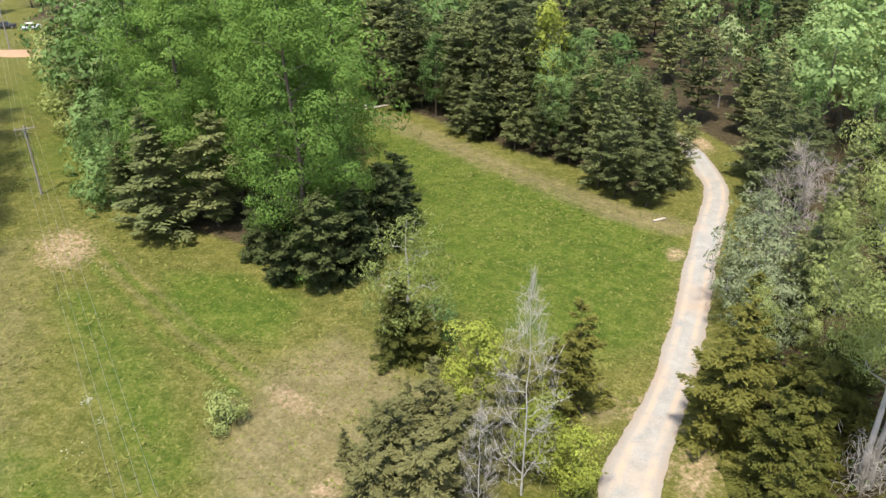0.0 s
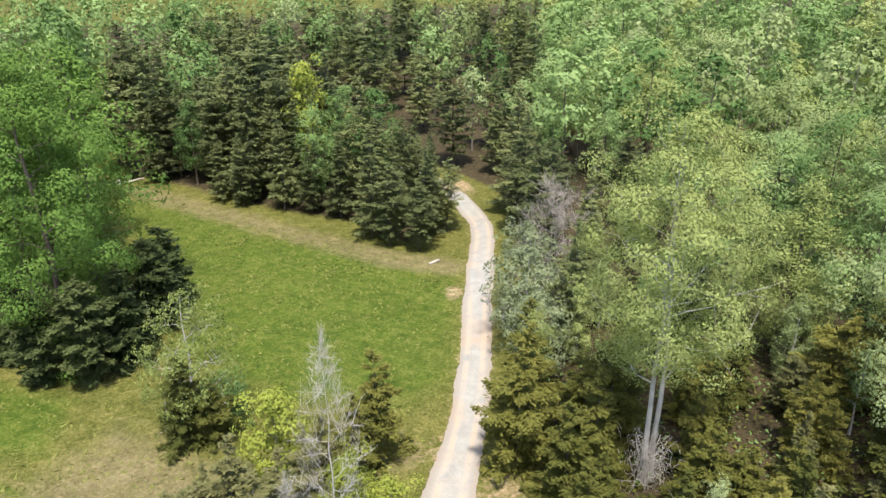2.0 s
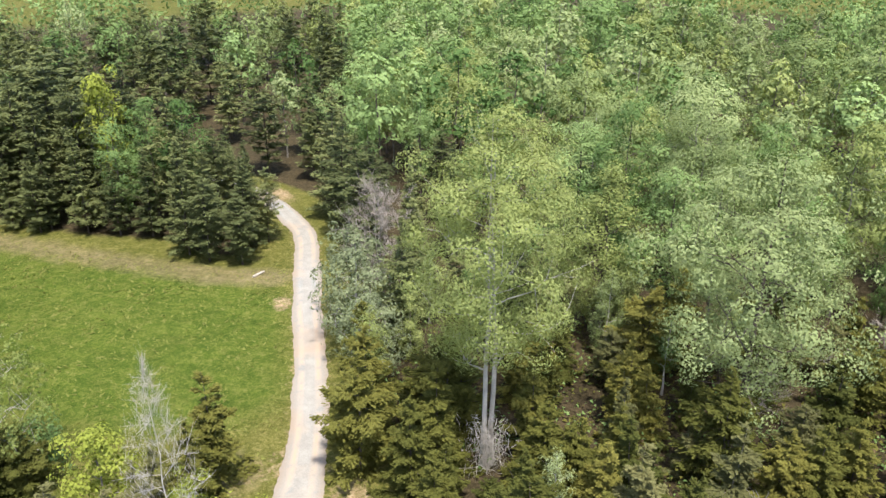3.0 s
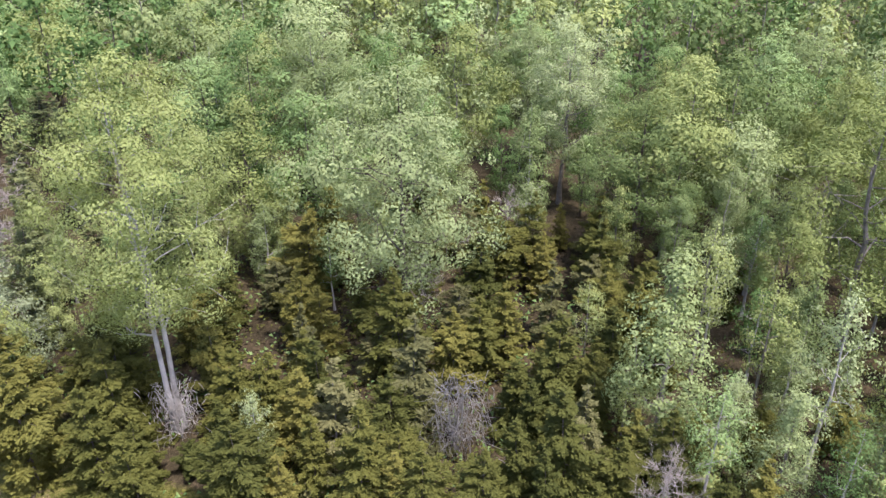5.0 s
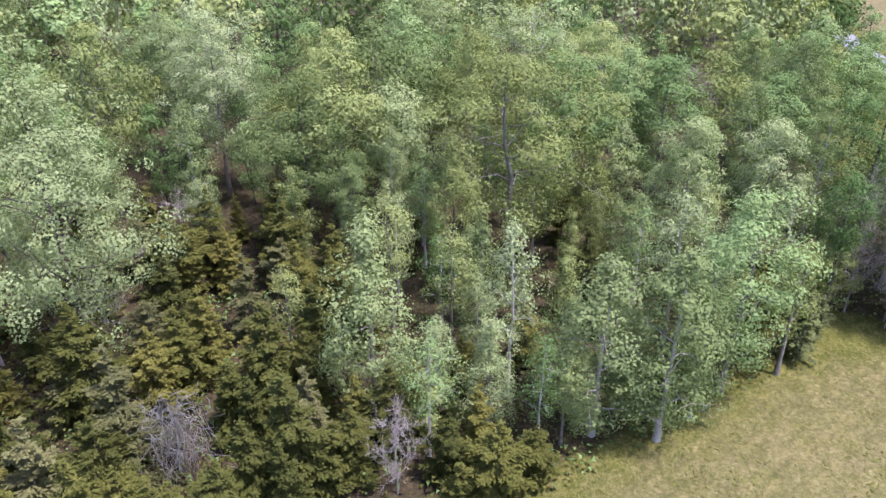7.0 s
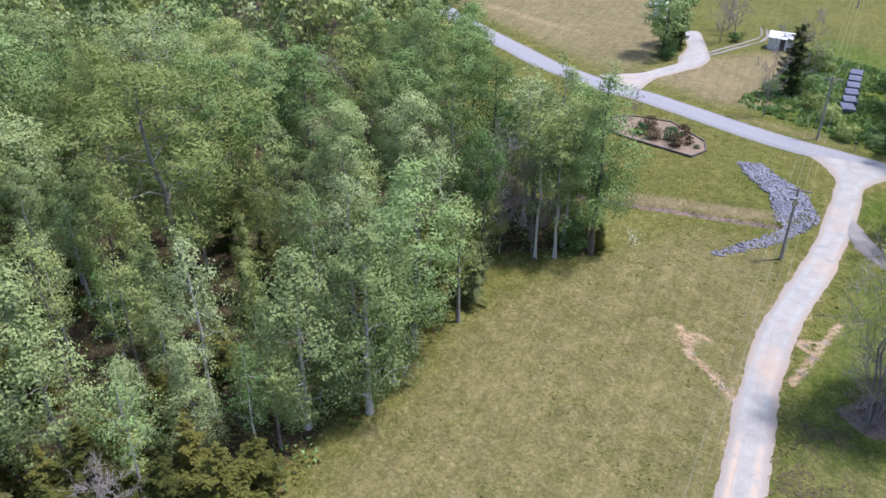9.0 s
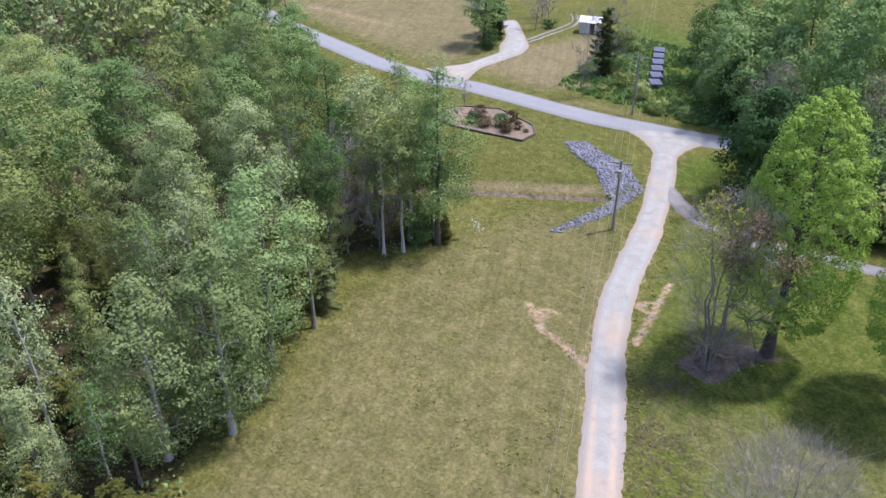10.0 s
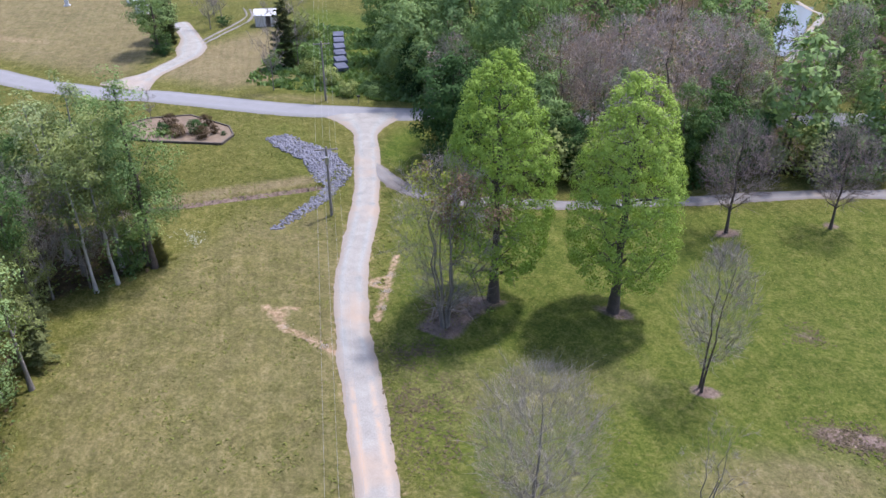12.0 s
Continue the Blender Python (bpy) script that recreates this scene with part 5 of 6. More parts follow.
# ragged rim of the west wood along the power line
for k in range(17):
    f = k / 16
    plant(("bush", "mid_green", "mid_green")[k % 3], -33.5 - 32.5 * f + RNG.uniform(-1.5, 1.5), 91.0 + 76.0 * f, RNG.uniform(4, 9), None, 1.1)

# dead thickets
brushpile("brush", 400, 2.0, 4.8, 230, TWIG_PALE, "heap of bleached dead twigs round a tree foot").matrix_basis = pose(31.6, 36.6, 0)
brushpile("brush", 401, 2.7, 6.2, 330, BRUSH, "thicket of drooping grey dead stems").matrix_basis = pose(38.6, 17.2, 0)

# far woods: one stuff object beyond the single trees
rng = np.random.default_rng(12)
cs = []
for k in range(2400):
    az, d = math.radians(rng.uniform(-45, 235)), rng.uniform(120, 460)
    if d < reach(math.degrees(az)) - 2 and math.degrees(az) < 131:
        continue
    x, y = d * math.sin(az), d * math.cos(az)
    deg = math.degrees(az)
    if 118 < deg < 152 and d < 330:
        continue
    if -32 < deg < -18 and d < 300 or (deg >= 152 and d < 190):
        continue
    cs.append((x, y, rng.uniform(12, 20)))
cs = np.array(cs)
n = 85
dirs = rng.normal(0, 1, (len(cs), n, 3))
dirs /= np.linalg.norm(dirs, axis=2)[:, :, None]
pts = cs[:, None, :] * [1, 1, 0] + np.stack([np.zeros(len(cs)), np.zeros(len(cs)), cs[:, 2] * 0.6], 1)[:, None] + dirs * np.stack([np.full(len(cs), 4.0), np.full(len(cs), 4.0), cs[:, 2] * 0.4], 1)[:, None]
bv, bf = blades(rng, pts.reshape(-1, 3), 0.85, 0.5, out=dirs.reshape(-1, 3))
JOINED.append((bv, bf, LEAF_GREEN, np.repeat(rng.uniform(0.01, 1, len(cs)), n * 3).astype(np.float32)))
mats = []
for piece in JOINED:
    if piece[2] not in mats:
        mats.append(piece[2])
allv, allf = join([(p_[0], p_[1]) for p_ in JOINED])
woods_mesh = mesh("far_woods", allv, allf)
for m_ in mats:
    woods_mesh.materials.append(m_)
woods_mesh.polygons.foreach_set("material_index", np.concatenate([np.full(len(p_[1]), mats.index(p_[2]), np.int32) for p_ in JOINED]))
woods_mesh.attributes.new("tone", "FLOAT", "POINT").data.foreach_set("value", np.concatenate([p_[3] for p_ in JOINED]))
tagged(new("far_woods", woods_mesh), "distant mixed woodland in fresh spring leaf", "woods", kind="stuff")

# low growth under the near trees: one stuff object
rng = np.random.default_rng(21)
ux, uy = rng.uniform(24, 66, 60000), rng.uniform(-50, 84, 60000)
ok = inside(ux, uy, WOODS_EAST) & (np.hypot(ux, uy) < 78)
ux, uy = ux[ok], uy[ok]
clump = np.array([noise.noise(Vector((a * 0.3, b * 0.3, 9))) for a, b in zip(ux, uy)])
ok = clump > rng.uniform(-0.45, 0.35, len(ux))
ux, uy, clump = ux[ok][:34000], uy[ok][:34000], clump[ok][:34000]
uz = rng.uniform(0.05, 1, len(ux)) ** 1.5 * (0.9 + 1.8 * np.clip(clump + 0.3, 0, 1))
uv, uf = blades(rng, np.stack([ux, uy, uz], 1), 0.26, 0.6)
und = mesh("undergrowth", uv, uf)
for m_ in (LEAF_GREEN, NEEDLE_OLIVE, LEAF_BRONZE):
    und.materials.append(m_)
und.polygons.foreach_set("material_index", rng.choice(3, len(uf), p=(0.38, 0.5, 0.12)).astype(np.int32))
und.attributes.new("tone", "FLOAT", "POINT").data.foreach_set("value", np.repeat(rng.uniform(0.01, 0.8, len(uf)), 3).astype(np.float32))
tagged(new("undergrowth", und), "tangled low undergrowth beneath the trees", "undergrowth", kind="stuff")

# ---- power line ----
WEATHERED = plain("weathered_wood", (0.17, 0.15, 0.13), (0.34, 0.31, 0.28), 6.0, 0.9, 0.4, 0.01)
METAL = plain("galvanised_metal", (0.42, 0.43, 0.44), (0.58, 0.59, 0.60), 8.0, 0.4, 0.05, 0.002, 0.8)
PORCELAIN = plain("glazed_porcelain", (0.30, 0.27, 0.25), (0.42, 0.39, 0.36), 5.0, 0.25, 0.02)
WIRE = plain("aluminium_wire", (0.30, 0.30, 0.30), (0.42, 0.42, 0.42), 3.0, 0.45, 0.02, 0.002, 0.6)


def block(lx, ly, lz, x=0.0, y=0.0, z=0.0, bevel=0.0, turn=0.0):
    """A bevelled box whose underside's middle is at (x, y, z)."""
    bm = bmesh.new()
    bmesh.ops.create_cube(bm, size=1.0)
    bmesh.ops.scale(bm, vec=(lx, ly, lz), verts=bm.verts)
    if bevel:
        bmesh.ops.bevel(bm, geom=bm.edges[:], offset=bevel, segments=2, affect="EDGES", profile=0.6)
    if turn:
        bmesh.ops.rotate(bm, cent=(0, 0, 0), matrix=Matrix.Rotation(radians(turn), 3, "Z"), verts=bm.verts)
    bmesh.ops.translate(bm, vec=(x, y, z + lz / 2), verts=bm.verts)
    return bm


def rod(r1, r2, length, x=0.0, y=0.0, z=0.0, sides=10, axis="Z"):
    bm = bmesh.new()
    bmesh.ops.create_cone(bm, cap_ends=True, segments=sides, radius1=r1, radius2=r2, depth=length)
    if axis != "Z":
        bmesh.ops.rotate(bm, cent=(0, 0, 0), matrix=Matrix.Rotation(radians(90), 3, "Y" if axis == "X" else "X"), verts=bm.verts)
    bmesh.ops.translate(bm, vec=(x, y, z + (length / 2 if axis == "Z" else 0)), verts=bm.verts)
    return bm


POLES = [(-79.0, 174.5, 10.5), (-43.5, 94.3, 9.2), (0.5, 1.0, 9.0), (42.7, -61.1, 8.0), (62.6, -90.6, 8.7), (110.0, -161.0, 9.0)]
HEADING = [math.degrees(math.atan2(POLES[min(i + 1, 5)][0] - POLES[max(i - 1, 0)][0], POLES[min(i + 1, 5)][1] - POLES[max(i - 1, 0)][1])) for i in range(6)]
SPREAD = (-1.05, -0.3, 0.45, 1.05)
for i, (x, y, h) in enumerate(POLES):
    pole = thing("utility_pole", "grey weathered wooden utility pole with a crossarm", "pole", x, y, 0, -HEADING[i], "power line poles")
    part("post", rod(0.16, 0.11, h + 0.3, 0, 0, -0.3, 12), WEATHERED, pole)
    part("crossarm", block(2.4, 0.1, 0.13, 0, 0.13, h - 0.45, 0.012), WEATHERED, pole)
    for sx in (-1, 1):
        bm = block(0.9, 0.03, 0.03, 0, 0, 0)
        bmesh.ops.rotate(bm, cent=(0, 0, 0), matrix=Matrix.Rotation(radians(38 * sx), 3, "Y"), verts=bm.verts)
        bmesh.ops.translate(bm, vec=(sx * 0.36, 0.14, h - 0.75), verts=bm.verts)
        part("brace", bm, METAL, pole)
    for ox in SPREAD:
        ins = part("insulator", rod(0.055, 0.035, 0.16, ox, 0.13, h - 0.32, 8), PORCELAIN, pole)
        part("pin", rod(0.015, 0.015, 0.1, ox, 0.13, h - 0.36, 6), METAL, ins)
    if i in (1, 3):
        can = part("transformer", rod(0.22, 0.22, 0.75, 0, -0.36, h - 1.75, 14), METAL, pole, "grey transformer can")
        part("bushing", rod(0.03, 0.02, 0.2, 0.08, -0.36, h - 1.0, 8), PORCELAIN, can)
        part("ground_wire_guard", rod(0.02, 0.02, 1.6, 0.17, 0.0, 0.0, 6), METAL, pole)


def arm_end(i, ox):
    x, y, h = POLES[i]
    m = pose(x, y, 0, 0, 0, -HEADING[i])
    return np.array(m @ Vector((ox, 0.13, h - 0.15)))


for i in range(5):
    for ox in SPREAD:
        a, b = arm_end(i, ox), arm_end(i + 1, ox)
        s = np.linspace(0, 1, 22)
        p = a + (b - a) * s[:, None]
        span = np.linalg.norm(b - a)
        p[:, 2] -= 4 * s * (1 - s) * span * 0.012
        w = new("power_wire", mesh("power_wire", *tube(p, np.full(22, 0.009), 3), WIRE, True))
        tagged(w, "thin sagging aluminium power line wire", "wire", "power line wires")

# ---- stones, ditch and planting bed ----
STONE = plain("riprap_stone", (0.12, 0.12, 0.145), (0.30, 0.30, 0.345), 2.2, 0.85, 0.4, 0.03)


def stone_heap(outline, count, seed, label, size):
    """Broken stones strewn over an outline, joined, as nobody could count them."""
    rng = np.random.default_rng(seed)
    base = bmesh.new()
    bmesh.ops.create_icosphere(base, subdivisions=1, radius=1.0)
    bv, bf = np.array([v.co[:] for v in base.verts]), np.array([[v.index for v in f.verts] for f in base.faces])
    base.free()
    xs, ys = [p_[0] for p_ in outline], [p_[1] for p_ in outline]
    pieces = []
    while len(pieces) < count:
        x, y = rng.uniform(min(xs), max(xs)), rng.uniform(min(ys), max(ys))
        if float(area(np.array([x]), np.array([y]), outline, 0.5)[0]) < rng.uniform(0.2, 0.8):
            continue
        r = size * rng.uniform(0.5, 1.25)
        v = bv * (1 + rng.uniform(-0.28, 0.28, (len(bv), 1))) * (r * rng.uniform(0.7, 1.3, 3)) * [1, 1, 0.7]
        a = rng.uniform(0, 6.28)
        v = np.stack([v[:, 0] * math.cos(a) - v[:, 1] * math.sin(a) + x, v[:, 0] * math.sin(a) + v[:, 1] * math.cos(a) + y, v[:, 2] + r * rng.uniform(0.1, 0.6)], 1)
        pieces.append((v, bf))
    return tagged(new("riprap", mesh("riprap", *join(pieces), STONE)), label, "stones", kind="stuff")


RIPRAP_A = [(62.0, -75.3), (60.3, -77.5), (54.6, -75.9), (51.1, -75.1), (49.1, -73.4), (47.3, -67.0), (48.2, -66.9), (53.5, -71.7), (58.0, -73.0)]
RIPRAP_B = [(48.9, -73.2), (46.3, -71.3), (44.9, -64.1), (45.8, -56.2), (46.8, -55.7), (46.7, -61.3), (47.1, -66.8)]
stone_heap(RIPRAP_A, 2300, 31, "blue-grey broken stones heaped along the drainage swale", 0.145)
stone_heap(RIPRAP_B, 900, 32, "blue-grey broken stones lining the swale", 0.13)

SAND = plain("bed_mulch", (0.14, 0.10, 0.065), (0.27, 0.205, 0.14), 4.0, 0.95, 0.4, 0.04)
TIMBER = plain("landscape_timber", (0.06, 0.05, 0.042), (0.16, 0.135, 0.11), 5.0, 0.9, 0.4, 0.01)
BED = [(65.8, -71.1), (66.3, -74.1), (68.7, -76.2), (76.2, -77.2), (81.0, -73.5), (82.0, -66.6), (74.2, -68.0)]
bed_bm = bmesh.new()
bed_bm.faces.new([bed_bm.verts.new((x, y, 0.0)) for x, y in BED])
up_faces = bmesh.ops.extrude_face_region(bed_bm, geom=bed_bm.faces[:])
bmesh.ops.translate(bed_bm, vec=(0, 0, 0.14), verts=[v for v in up_faces["geom"] if isinstance(v, bmesh.types.BMVert)])
garden = thing("planting_bed", "raised mulch bed edged with dark timbers", "garden bed")
part("mulch", bed_bm, SAND, garden, "tan mulch filling")
for (ax, ay), (bx, by) in zip(BED, BED[1:] + BED[:1]):
    length, turn = math.hypot(bx - ax, by - ay), math.degrees(math.atan2(by - ay, bx - ax))
    pieces = max(1, round(length / 2.4))
    for k in range(pieces):
        for tier in range(2):
            f = (k + 0.5) / pieces
            part("timber", block(length / pieces - 0.02, 0.2, 0.155, ax + (bx - ax) * f, ay + (by - ay) * f, tier * 0.16 - 0.02, 0.015, turn), TIMBER, garden)
for x, y, h, w in ((72.8, -70.8, 2.2, 1.1), (71.4, -72.8, 2.4, 1.1), (71.6, -75.2, 2.2, 0.9), (69.4, -71.6, 2.1, 1.05), (68.9, -73.6, 1.7, 0.8), (67.5, -73.6, 0.8, 1.1), (75.8, -72.6, 2.4, 1.0), (74.8, -70.2, 2.2, 1.0)):
    plant("ball_shrub", x, y, h * 0.85, None, w * 0.95)

# ---- far yard: shed, vehicles, stacks ----
WHITE = plain("white_paint", (0.62, 0.62, 0.62), (0.75, 0.75, 0.74), 3.0, 0.6, 0.1, 0.005)
RUBBER = plain("rubber", (0.02, 0.02, 0.02), (0.035, 0.035, 0.035), 6.0, 0.8, 0.1)
GLASS_DARK = plain("tinted_glass", (0.02, 0.025, 0.03), (0.03, 0.035, 0.04), 3.0, 0.08, 0.0)
TARP = plain("blue_grey_tarp", (0.07, 0.078, 0.11), (0.14, 0.15, 0.20), 2.0, 0.95, 0.5, 0.06)
PLANK = plain("dark_planks", (0.05, 0.04, 0.034), (0.12, 0.10, 0.085), 4.0, 0.9, 0.4, 0.02)
LOG = plain("cut_log", (0.30, 0.26, 0.21), (0.52, 0.47, 0.40), 4.0, 0.9, 0.4, 0.02)


def gable(lx, ly, h, rise, over=0.25, thick=0.1):
    """A gabled roof with thickness over a plan of lx by ly; the ridge runs along x."""
    bm = bmesh.new()
    sec = [(-ly / 2 - over, 0 - over * rise / (ly / 2)), (0, rise), (ly / 2 + over, 0 - over * rise / (ly / 2))]
    rings = []
    for x in (-lx / 2 - over, lx / 2 + over):
        rings.append([bm.verts.new((x, y, h + z)) for y, z in sec] + [bm.verts.new((x, y, h + z + thick)) for y, z in sec[::-1]])
    n_ = len(rings[0])
    for k in range(n_):
        bm.faces.new([rings[0][k], rings[0][(k + 1) % n_], rings[1][(k + 1) % n_], rings[1][k]])
    bm.faces.new(rings[0][::-1]), bm.faces.new(rings[1])
    return bm


def shed(x, y, rz, lx, ly, h, wall, label, roofing):
    s = thing("shed", label, "shed", x, y, 0, rz)
    for sx in (-1, 1):
        part("wall", block(0.1, ly - 0.2, h, sx * (lx / 2 - 0.05), 0, 0), wall, s)
        part("wall", block(lx, 0.1, h, 0, sx * (ly / 2 - 0.05), 0), wall, s)
    gb_ = bmesh.new()
    for sx in (-1, 1):
        vs = [gb_.verts.new((sx * (lx / 2 - 0.05), yy, zz)) for yy, zz in ((-ly / 2, h), (ly / 2, h), (0, h + ly * 0.28))]
        gb_.faces.new(vs if sx > 0 else vs[::-1])
    part("gable", gb_, wall, s)
    part("roof", gable(lx, ly, h, ly * 0.28), roofing, s)
    d = part("door", block(0.9, 0.06, 1.95, -lx * 0.15, ly / 2 + 0.02, 0.05, 0.01), PLANK, s)
    part("handle", rod(0.03, 0.03, 0.08, -lx * 0.15 + 0.33, ly / 2 + 0.08, 1.0, 8, "Y"), METAL, d)
    return s


shed(95.7, -120.8, 30, 3.8, 2.8, 2.2, WHITE, "small white garden shed beside a grass track", WHITE)


def car(x, y, rz, body_mat, label):
    """A parked car: lofted body with a cabin, four wheels, panes."""
    c_ = thing("car", label, "car", x, y, 0, rz)
    bm = block(4.4, 1.75, 0.62, 0, 0, 0.35, 0.16)
    part("body", bm, body_mat, c_)
    cab = block(2.3, 1.55, 0.58, -0.2, 0, 0.95, 0.02)
    for v in cab.verts:
        if v.co.z > 1.2:
            v.co.x = -0.2 + (v.co.x + 0.2) * 0.72
            v.co.y *= 0.84
    part("cabin", cab, GLASS_DARK, c_, "tinted windows")
    part("roof", block(1.6, 1.25, 0.06, -0.2, 0, 1.52, 0.02), body_mat, c_)
    for sx in (-1.35, 1.35):
        for sy in (-0.8, 0.8):
            wh = part("wheel", rod(0.33, 0.33, 0.22, sx, sy, 0.33, 16, "Y"), RUBBER, c_)
            part("rim", rod(0.19, 0.19, 0.235, sx, sy, 0.33, 12, "Y"), METAL, wh)
    for sy in (-0.6, 0.6):
        part("headlight", block(0.06, 0.35, 0.16, 2.19, sy, 0.66, 0.02), WHITE, c_)
    return c_


car(130.5, -123.0, 70, WHITE, "white car parked on a far pasture")
car(-82.0, 194.5, 30, WHITE, "white car parked beyond a clay track")
car(-88.5, 196.5, 15, RUBBER, "black car parked beyond a clay track")
RED_CLAY = plain("red_clay", (0.30, 0.165, 0.085), (0.46, 0.30, 0.18), 1.2, 0.95, 0.4, 0.05)
ribbon("track", [(-130.0, 178.0), (-100.0, 174.0), (-80.0, 171.5), (-68.4, 170.0), (-58.0, 169.0)], 6.5, RED_CLAY, "broad bare track of red clay", "track", 0.05, 0.05, 0.5, seed=16)
for x, y, h in ((-99.0, 214.0, 13), (-92.0, 222.0, 15), (-105.0, 206.0, 12), (-86.0, 214.0, 9)):
    plant("far_green", x, y, h)
box = thing("trailer", "small white box trailer parked beside a tree", "trailer", 122.3, -116.0, 0, 25)
part("body", block(2.6, 1.6, 1.6, 0, 0, 0.5, 0.04), WHITE, box)
part("drawbar", block(1.2, 0.08, 0.08, 1.8, 0, 0.48), METAL, box)
for sy in (-0.85, 0.85):
    part("wheel", rod(0.3, 0.3, 0.18, 0, sy, 0.3, 14, "Y"), RUBBER, box)
for k in range(6):
    f = k / 5
    st = thing("tarp_stack", "pallet stack under a weathered blue-grey tarp", "stack", 78.6 - 10.4 * f, -119.4 + 15.6 * f, 0, 32 + 3 * k, "row of covered stacks")
    part("tarp", block(1.9, 2.9, 0.6, 0, 0, 0.14, 0.12), TARP, st)
    for px_ in (-0.9, 0, 0.9):
        part("runner", block(0.12, 2.4, 0.14, px_, 0, 0, 0.01), LOG, st)
marker = thing("stone_marker", "pale stone marker on a plinth in the pasture", "marker", 142.4, -115.0, 0, 40)
part("plinth", block(1.3, 0.9, 0.3, 0, 0, 0, 0.04), WHITE, marker)
part("slab", block(0.8, 0.35, 1.5, 0, 0, 0.3, 0.08), WHITE, marker)
box = thing("mailbox", "dark mailbox on a short post beside the road", "mailbox", 57.6, -91.6, 0, 20)
part("post", block(0.1, 0.1, 1.0, 0, 0, -0.05, 0.01), WEATHERED, box)
part("box", block(0.5, 0.22, 0.26, 0, 0, 0.95, 0.06), RUBBER, box)
for k, (x, y, rz, ln) in enumerate(((-3.0, 126.6, 15, 4.2), (-1.6, 125.6, 22, 3.4), (-0.4, 126.4, 8, 3.0), (-2.2, 127.4, 30, 2.4), (31.9, 79.6, 20, 1.8))):
    lg = new("log", mesh("log", *tube(bend(np.random.default_rng(500 + k), (-ln / 2, 0, 0.14), (ln / 2, 0, 0.16), 6, 0.02), [0.15, 0.17, 0.16, 0.15, 0.14, 0.12], 9), LOG, True))
    lg.matrix_basis = pose(x, y, 0, 0, 0, rz)
    tagged(lg, "bleached fallen log at the edge of the meadow", "log", "logs at the wood's edge")

# pale water beyond the yard
WATER, wt, wb, wmk, wlink = nodes_of("pond_water")
wb.inputs["Base Color"].default_value, wb.inputs["Roughness"].default_value = (0.20, 0.22, 0.23, 1), 0.12
relief(wt, wb, tex(wt, 1.4, 4, 0.6), 0.25, 0.05)
pond = bmesh.new()
pond.faces.new([pond.verts.new((x, y, 0.06)) for x, y in ((5.4, -142), (3.9, -141.5), (2.2, -150), (1.9, -158), (1.6, -170), (1.5, -180), (7.6, -181), (7.4, -168), (7.0, -155))])
me = bpy.data.meshes.new("water")
pond.to_mesh(me), pond.free()
me.materials.append(WATER)
tagged(new("water", me), "pale pond beyond bare trees", "pond", kind="structure")
ribbon("track", [(3.0, -139.0), (2.2, -146.0), (1.2, -158.6), (-0.4, -172.8), (2.0, -177.5), (5.0, -184.0)], 1.2, GRAVEL, "pale dirt track round a pond", "track", 0.09, 0.03, 0.3, lanes=5, seed=15)

# ---- grass ----


def tufts(name, outline, count, seed, height, material, label, keep=2.2, sprawl=2.6):
    """Standing blades of grass and weeds, in clumps, off the ways and out of the woods."""
    rng = np.random.default_rng(seed)
    xs, ys = [p_[0] for p_ in outline], [p_[1] for p_ in outline]
    x, y = rng.uniform(min(xs), max(xs), count * 3), rng.uniform(min(ys), max(ys), count * 3)
    lump = np.array([noise.noise(Vector((a * 0.35, b * 0.35, seed))) for a, b in zip(x, y)])
    ok = inside(x, y, outline) & (rng.uniform(-0.5, 0.6, len(x)) < lump)
    x, y = x[ok][:count], y[ok][:count]
    w = np.minimum.reduce([line_dist(x, y, [tuple(q) for q in smooth_line(l, 3.0)]) for l in (DRIVE, ROAD, FAR_LANE, YARD_LANE, SPUR)])
    x, y = x[w > keep], y[w > keep]
    n_ = len(x)
    a = rng.uniform(0, 6.28, n_)
    h = height * rng.uniform(0.4, 1.5, n_)
    wd = h * rng.uniform(0.6, 1.2, n_)
    lean = rng.normal(0, 1, (n_, 2))
    lean *= (h * sprawl / (np.linalg.norm(lean, axis=1) + 1e-6))[:, None]
    v = np.stack([np.stack([x - np.cos(a) * wd, y - np.sin(a) * wd, np.full(n_, -0.03)], 1), np.stack([x + np.cos(a) * wd, y + np.sin(a) * wd, np.full(n_, -0.03)], 1),
                  np.stack([x + lean[:, 0], y + lean[:, 1], h], 1)], 1).reshape(-1, 3)
    return tagged(new(name, mesh(name, v, np.arange(3 * n_).reshape(-1, 3), material)), label, "grass", kind="stuff")


MEADOW = [(3, 80), (-1, 98), (-4, 122), (4, 117), (17, 98), (25, 89), (32, 80), (41, 86), (28, 60), (20, 47), (8, 30), (-30, 28), (-70, 60), (-52, 100), (-66, 160), (-52, 130), (-32, 88), (-22, 77), (-8, 64)]
FIELD = [(36, -8), (43, -19), (51, -31), (55, -33), (51, -43), (57, -50), (80, -66), (110, -74), (60, -84), (44, -70), (20, -30), (12, -10), (24, 0)]
LAWN = [(27, -43), (18, -29), (8, -25), (-60, -25), (-60, -110), (-12, -90), (24, -71), (40, -69)]
ROUGH = [(78, -92), (61, -92.5), (44, -97), (44, -125), (92, -125)]
tufts("grass", MEADOW, 34000, 41, 0.13, GRASS_BLADE, "uneven meadow grass")
tufts("grass", FIELD, 26000, 42, 0.10, GRASS_BLADE, "short olive field grass")
tufts("grass", LAWN, 20000, 43, 0.08, GRASS_BLADE, "short green lawn grass")
tufts("rough_grass", ROUGH, 9000, 44, 0.45, LEAF_GREEN, "tall rank green weeds beside the road", sprawl=0.8)
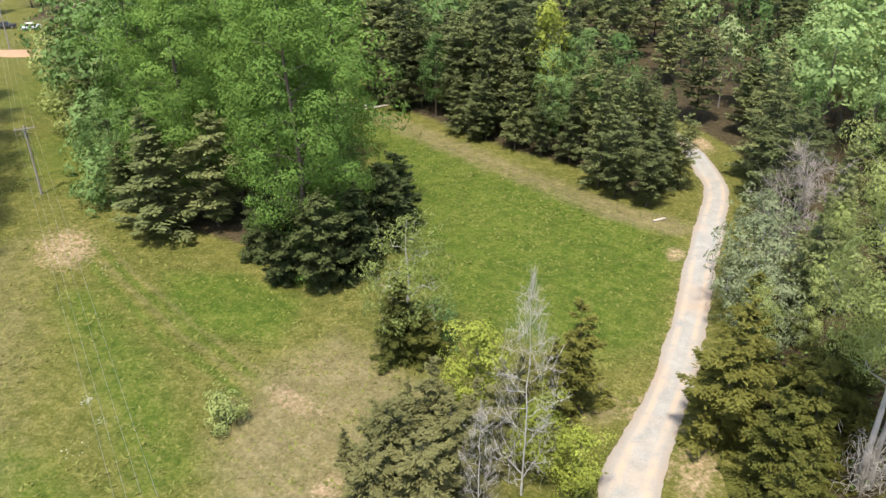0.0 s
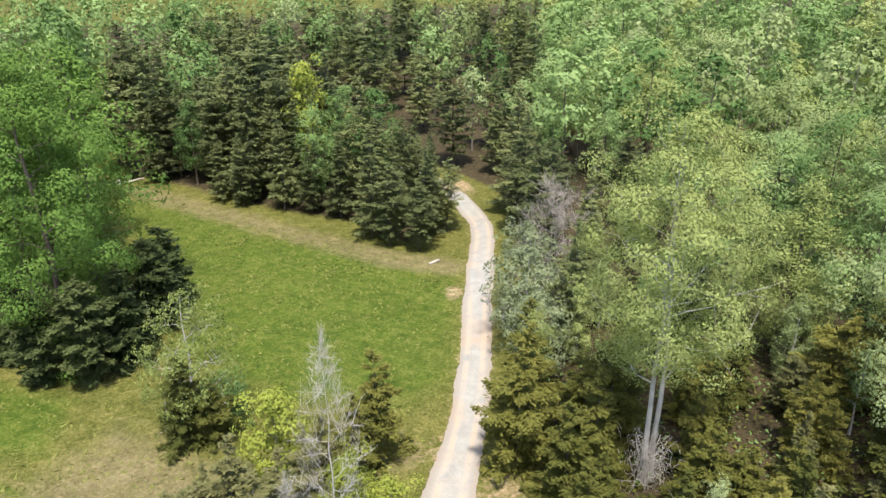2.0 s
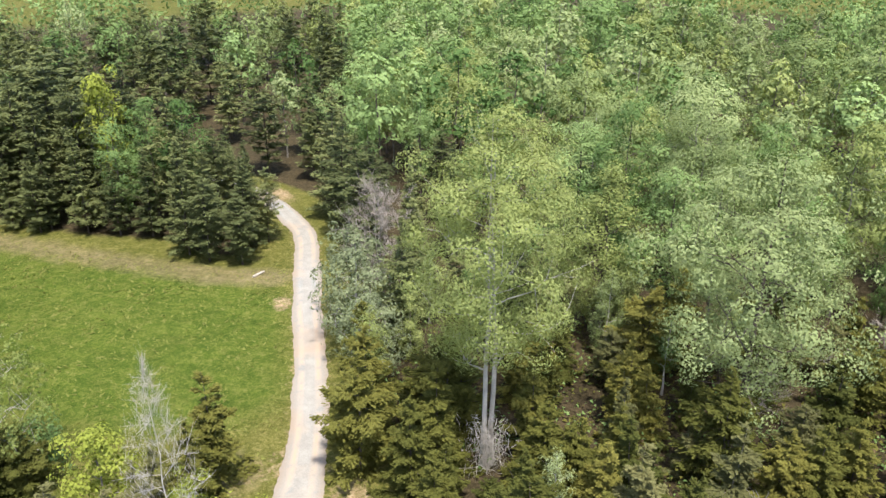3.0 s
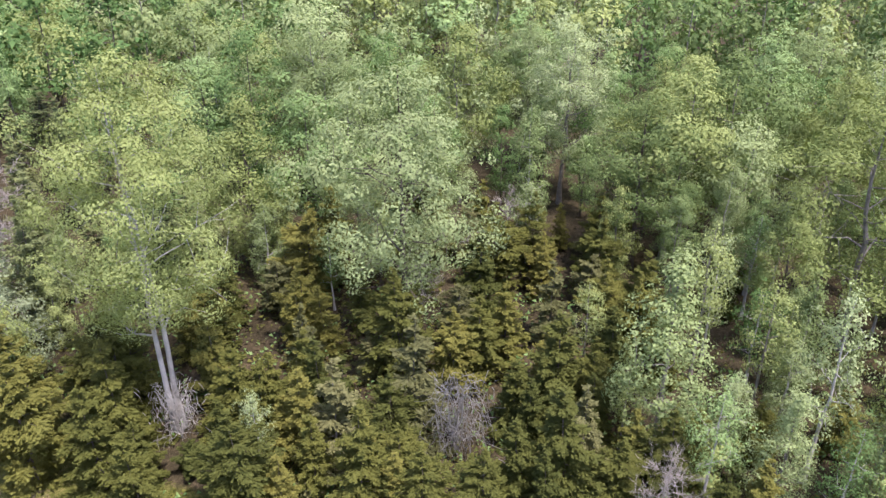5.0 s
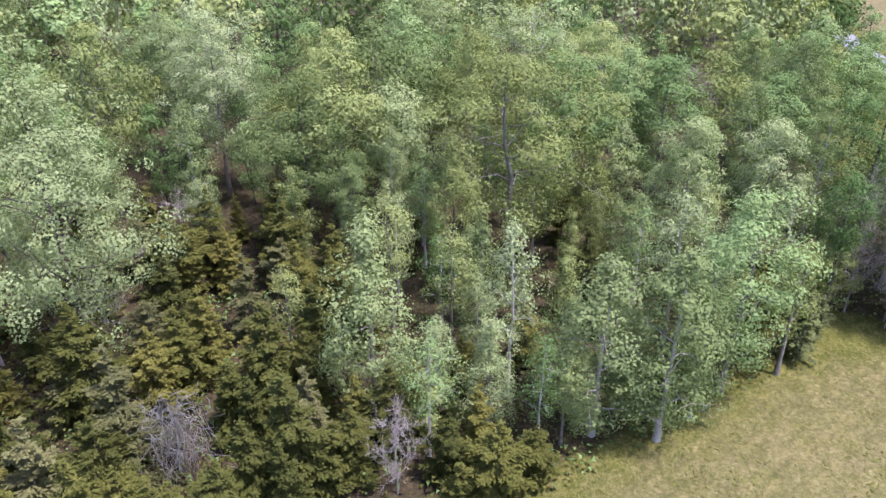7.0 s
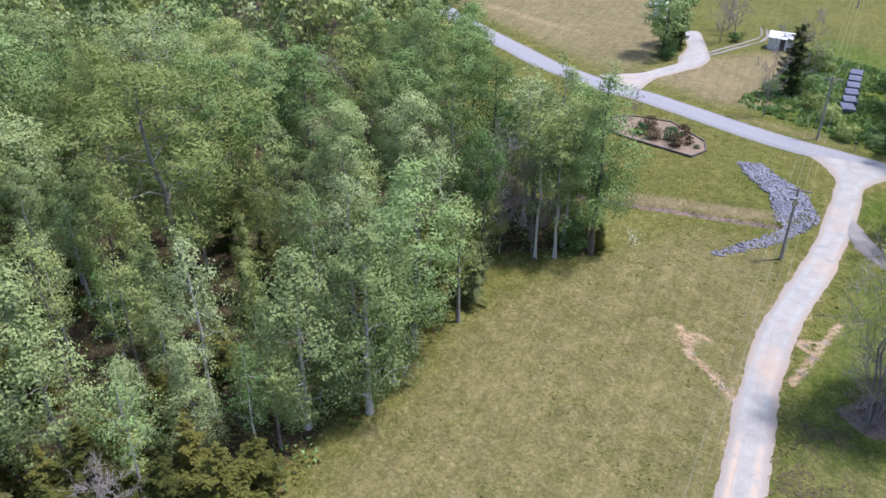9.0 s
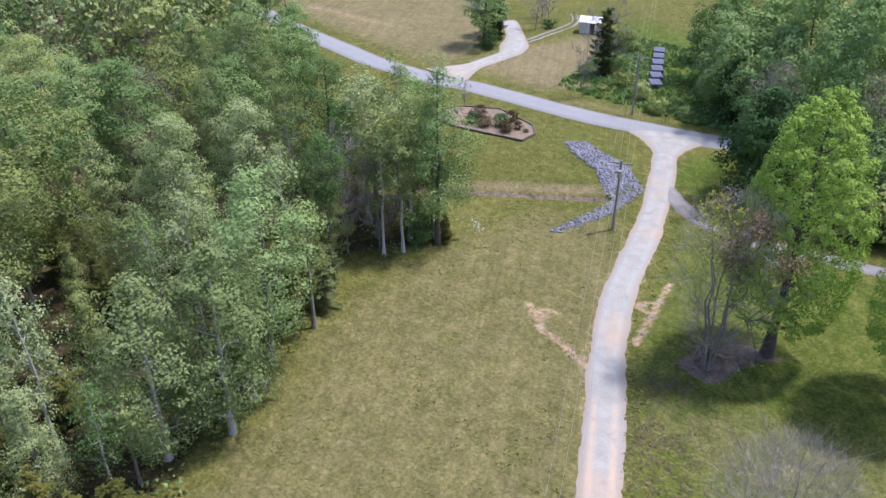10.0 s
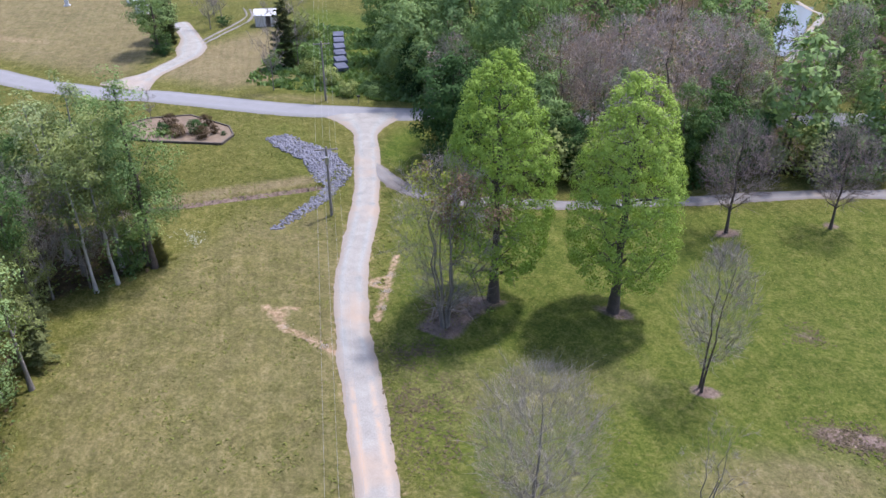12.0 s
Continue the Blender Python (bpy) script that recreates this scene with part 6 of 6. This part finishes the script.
tufts("verge_grass", DRIVE[3:12] + [(x - 3.4, y - 1.2) for x, y in DRIVE[11:2:-1]], 2500, 45, 0.14, GRASS_BLADE, "ragged grass along the drive", 1.55)


def scatter(name, spots, count, size, material, label, category, seed, low=0.02, high=0.05, up=1.2):
    """Loose small leaves or flowers strewn round the spots (x, y, reach), as one stuff object."""
    rng = np.random.default_rng(seed)
    k = rng.integers(0, len(spots), count)
    sp = np.array(spots)[k]
    p = np.stack([sp[:, 0] + rng.normal(0, 0.5, count) * sp[:, 2], sp[:, 1] + rng.normal(0, 0.5, count) * sp[:, 2], rng.uniform(low, high, count)], 1)
    clumps = np.array([noise.noise(Vector((a * 0.7, b * 0.7, seed))) for a, b in zip(p[:, 0], p[:, 1])])
    p = p[clumps > rng.uniform(-0.5, 0.2, count)]
    return tagged(new(name, mesh(name, *blades(rng, p, size, up, stretch=1.2), material)), label, category, kind="stuff")


LITTER = plain("dead_leaf", (0.05, 0.04, 0.02), (0.14, 0.105, 0.05), 3.0, 0.9, 0.2)
FLOWER = plain("pale_flower_head", (0.34, 0.37, 0.27), (0.55, 0.56, 0.47), 6.0, 0.8, 0.2)
scatter("leaf_litter", [(23.5, -44.0, 2.4), (21.0, -38.5, 3.2), (18.0, -36.0, 4.0), (24.5, -51.0, 2.2), (20.0, -42.5, 3.2), (12.0, -38.0, 6.0)], 4200, 0.17, LITTER, "brown dead leaves strewn over the lawn", "leaves", 41)
scatter("leaf_litter", [(-8.8, -48.8, 2.0), (-6.8, -48.4, 1.6), (-4.8, -60.2, 1.6), (-11.0, -49.4, 2.0)], 2200, 0.17, LITTER, "dense drift of brown dead leaves on the lawn", "leaves", 42)
scatter("wildflowers", [(-23.4, 45.8, 1.1), (-24.6, 51.4, 0.7), (-29.7, 74.1, 1.2), (-22.6, 49.0, 0.6)], 230, 0.09, FLOWER, "small pale wildflowers in rough grass", "flowers", 43, 0.08, 0.3, 0.6)
scatter("wildflowers", [(53.7, -51.1, 1.6), (52.2, -50.1, 1.2)], 260, 0.10, FLOWER, "scatter of pale wildflowers beside the ditch", "flowers", 44, 0.05, 0.2, 0.8)
scatter("gravel_spill", [tuple(q) + (0.5,) for q in [(30.3, -50.9), (31.2, -53.4), (31.8, -51.6), (29.4, -48.4), (36.6, -43.4), (35.4, -42.2), (33.0, -42.0), (31.0, -41.6)]], 1500, 0.075, plain("loose_stone", (0.26, 0.22, 0.17), (0.42, 0.37, 0.30), 4.0, 0.9, 0.3), "pale washed-out gravel on bare soil", "gravel", 45)

# spare trees that were not needed
for leftover in [k for k in STAND if k in FAR_KINDS or not all(pr["used"] for pr in STAND[k])]:
    for pr in STAND[leftover]:
        if not pr["used"]:
            for o in list(pr["ob"].children):
                bpy.data.objects.remove(o)
            bpy.data.objects.remove(pr["ob"])
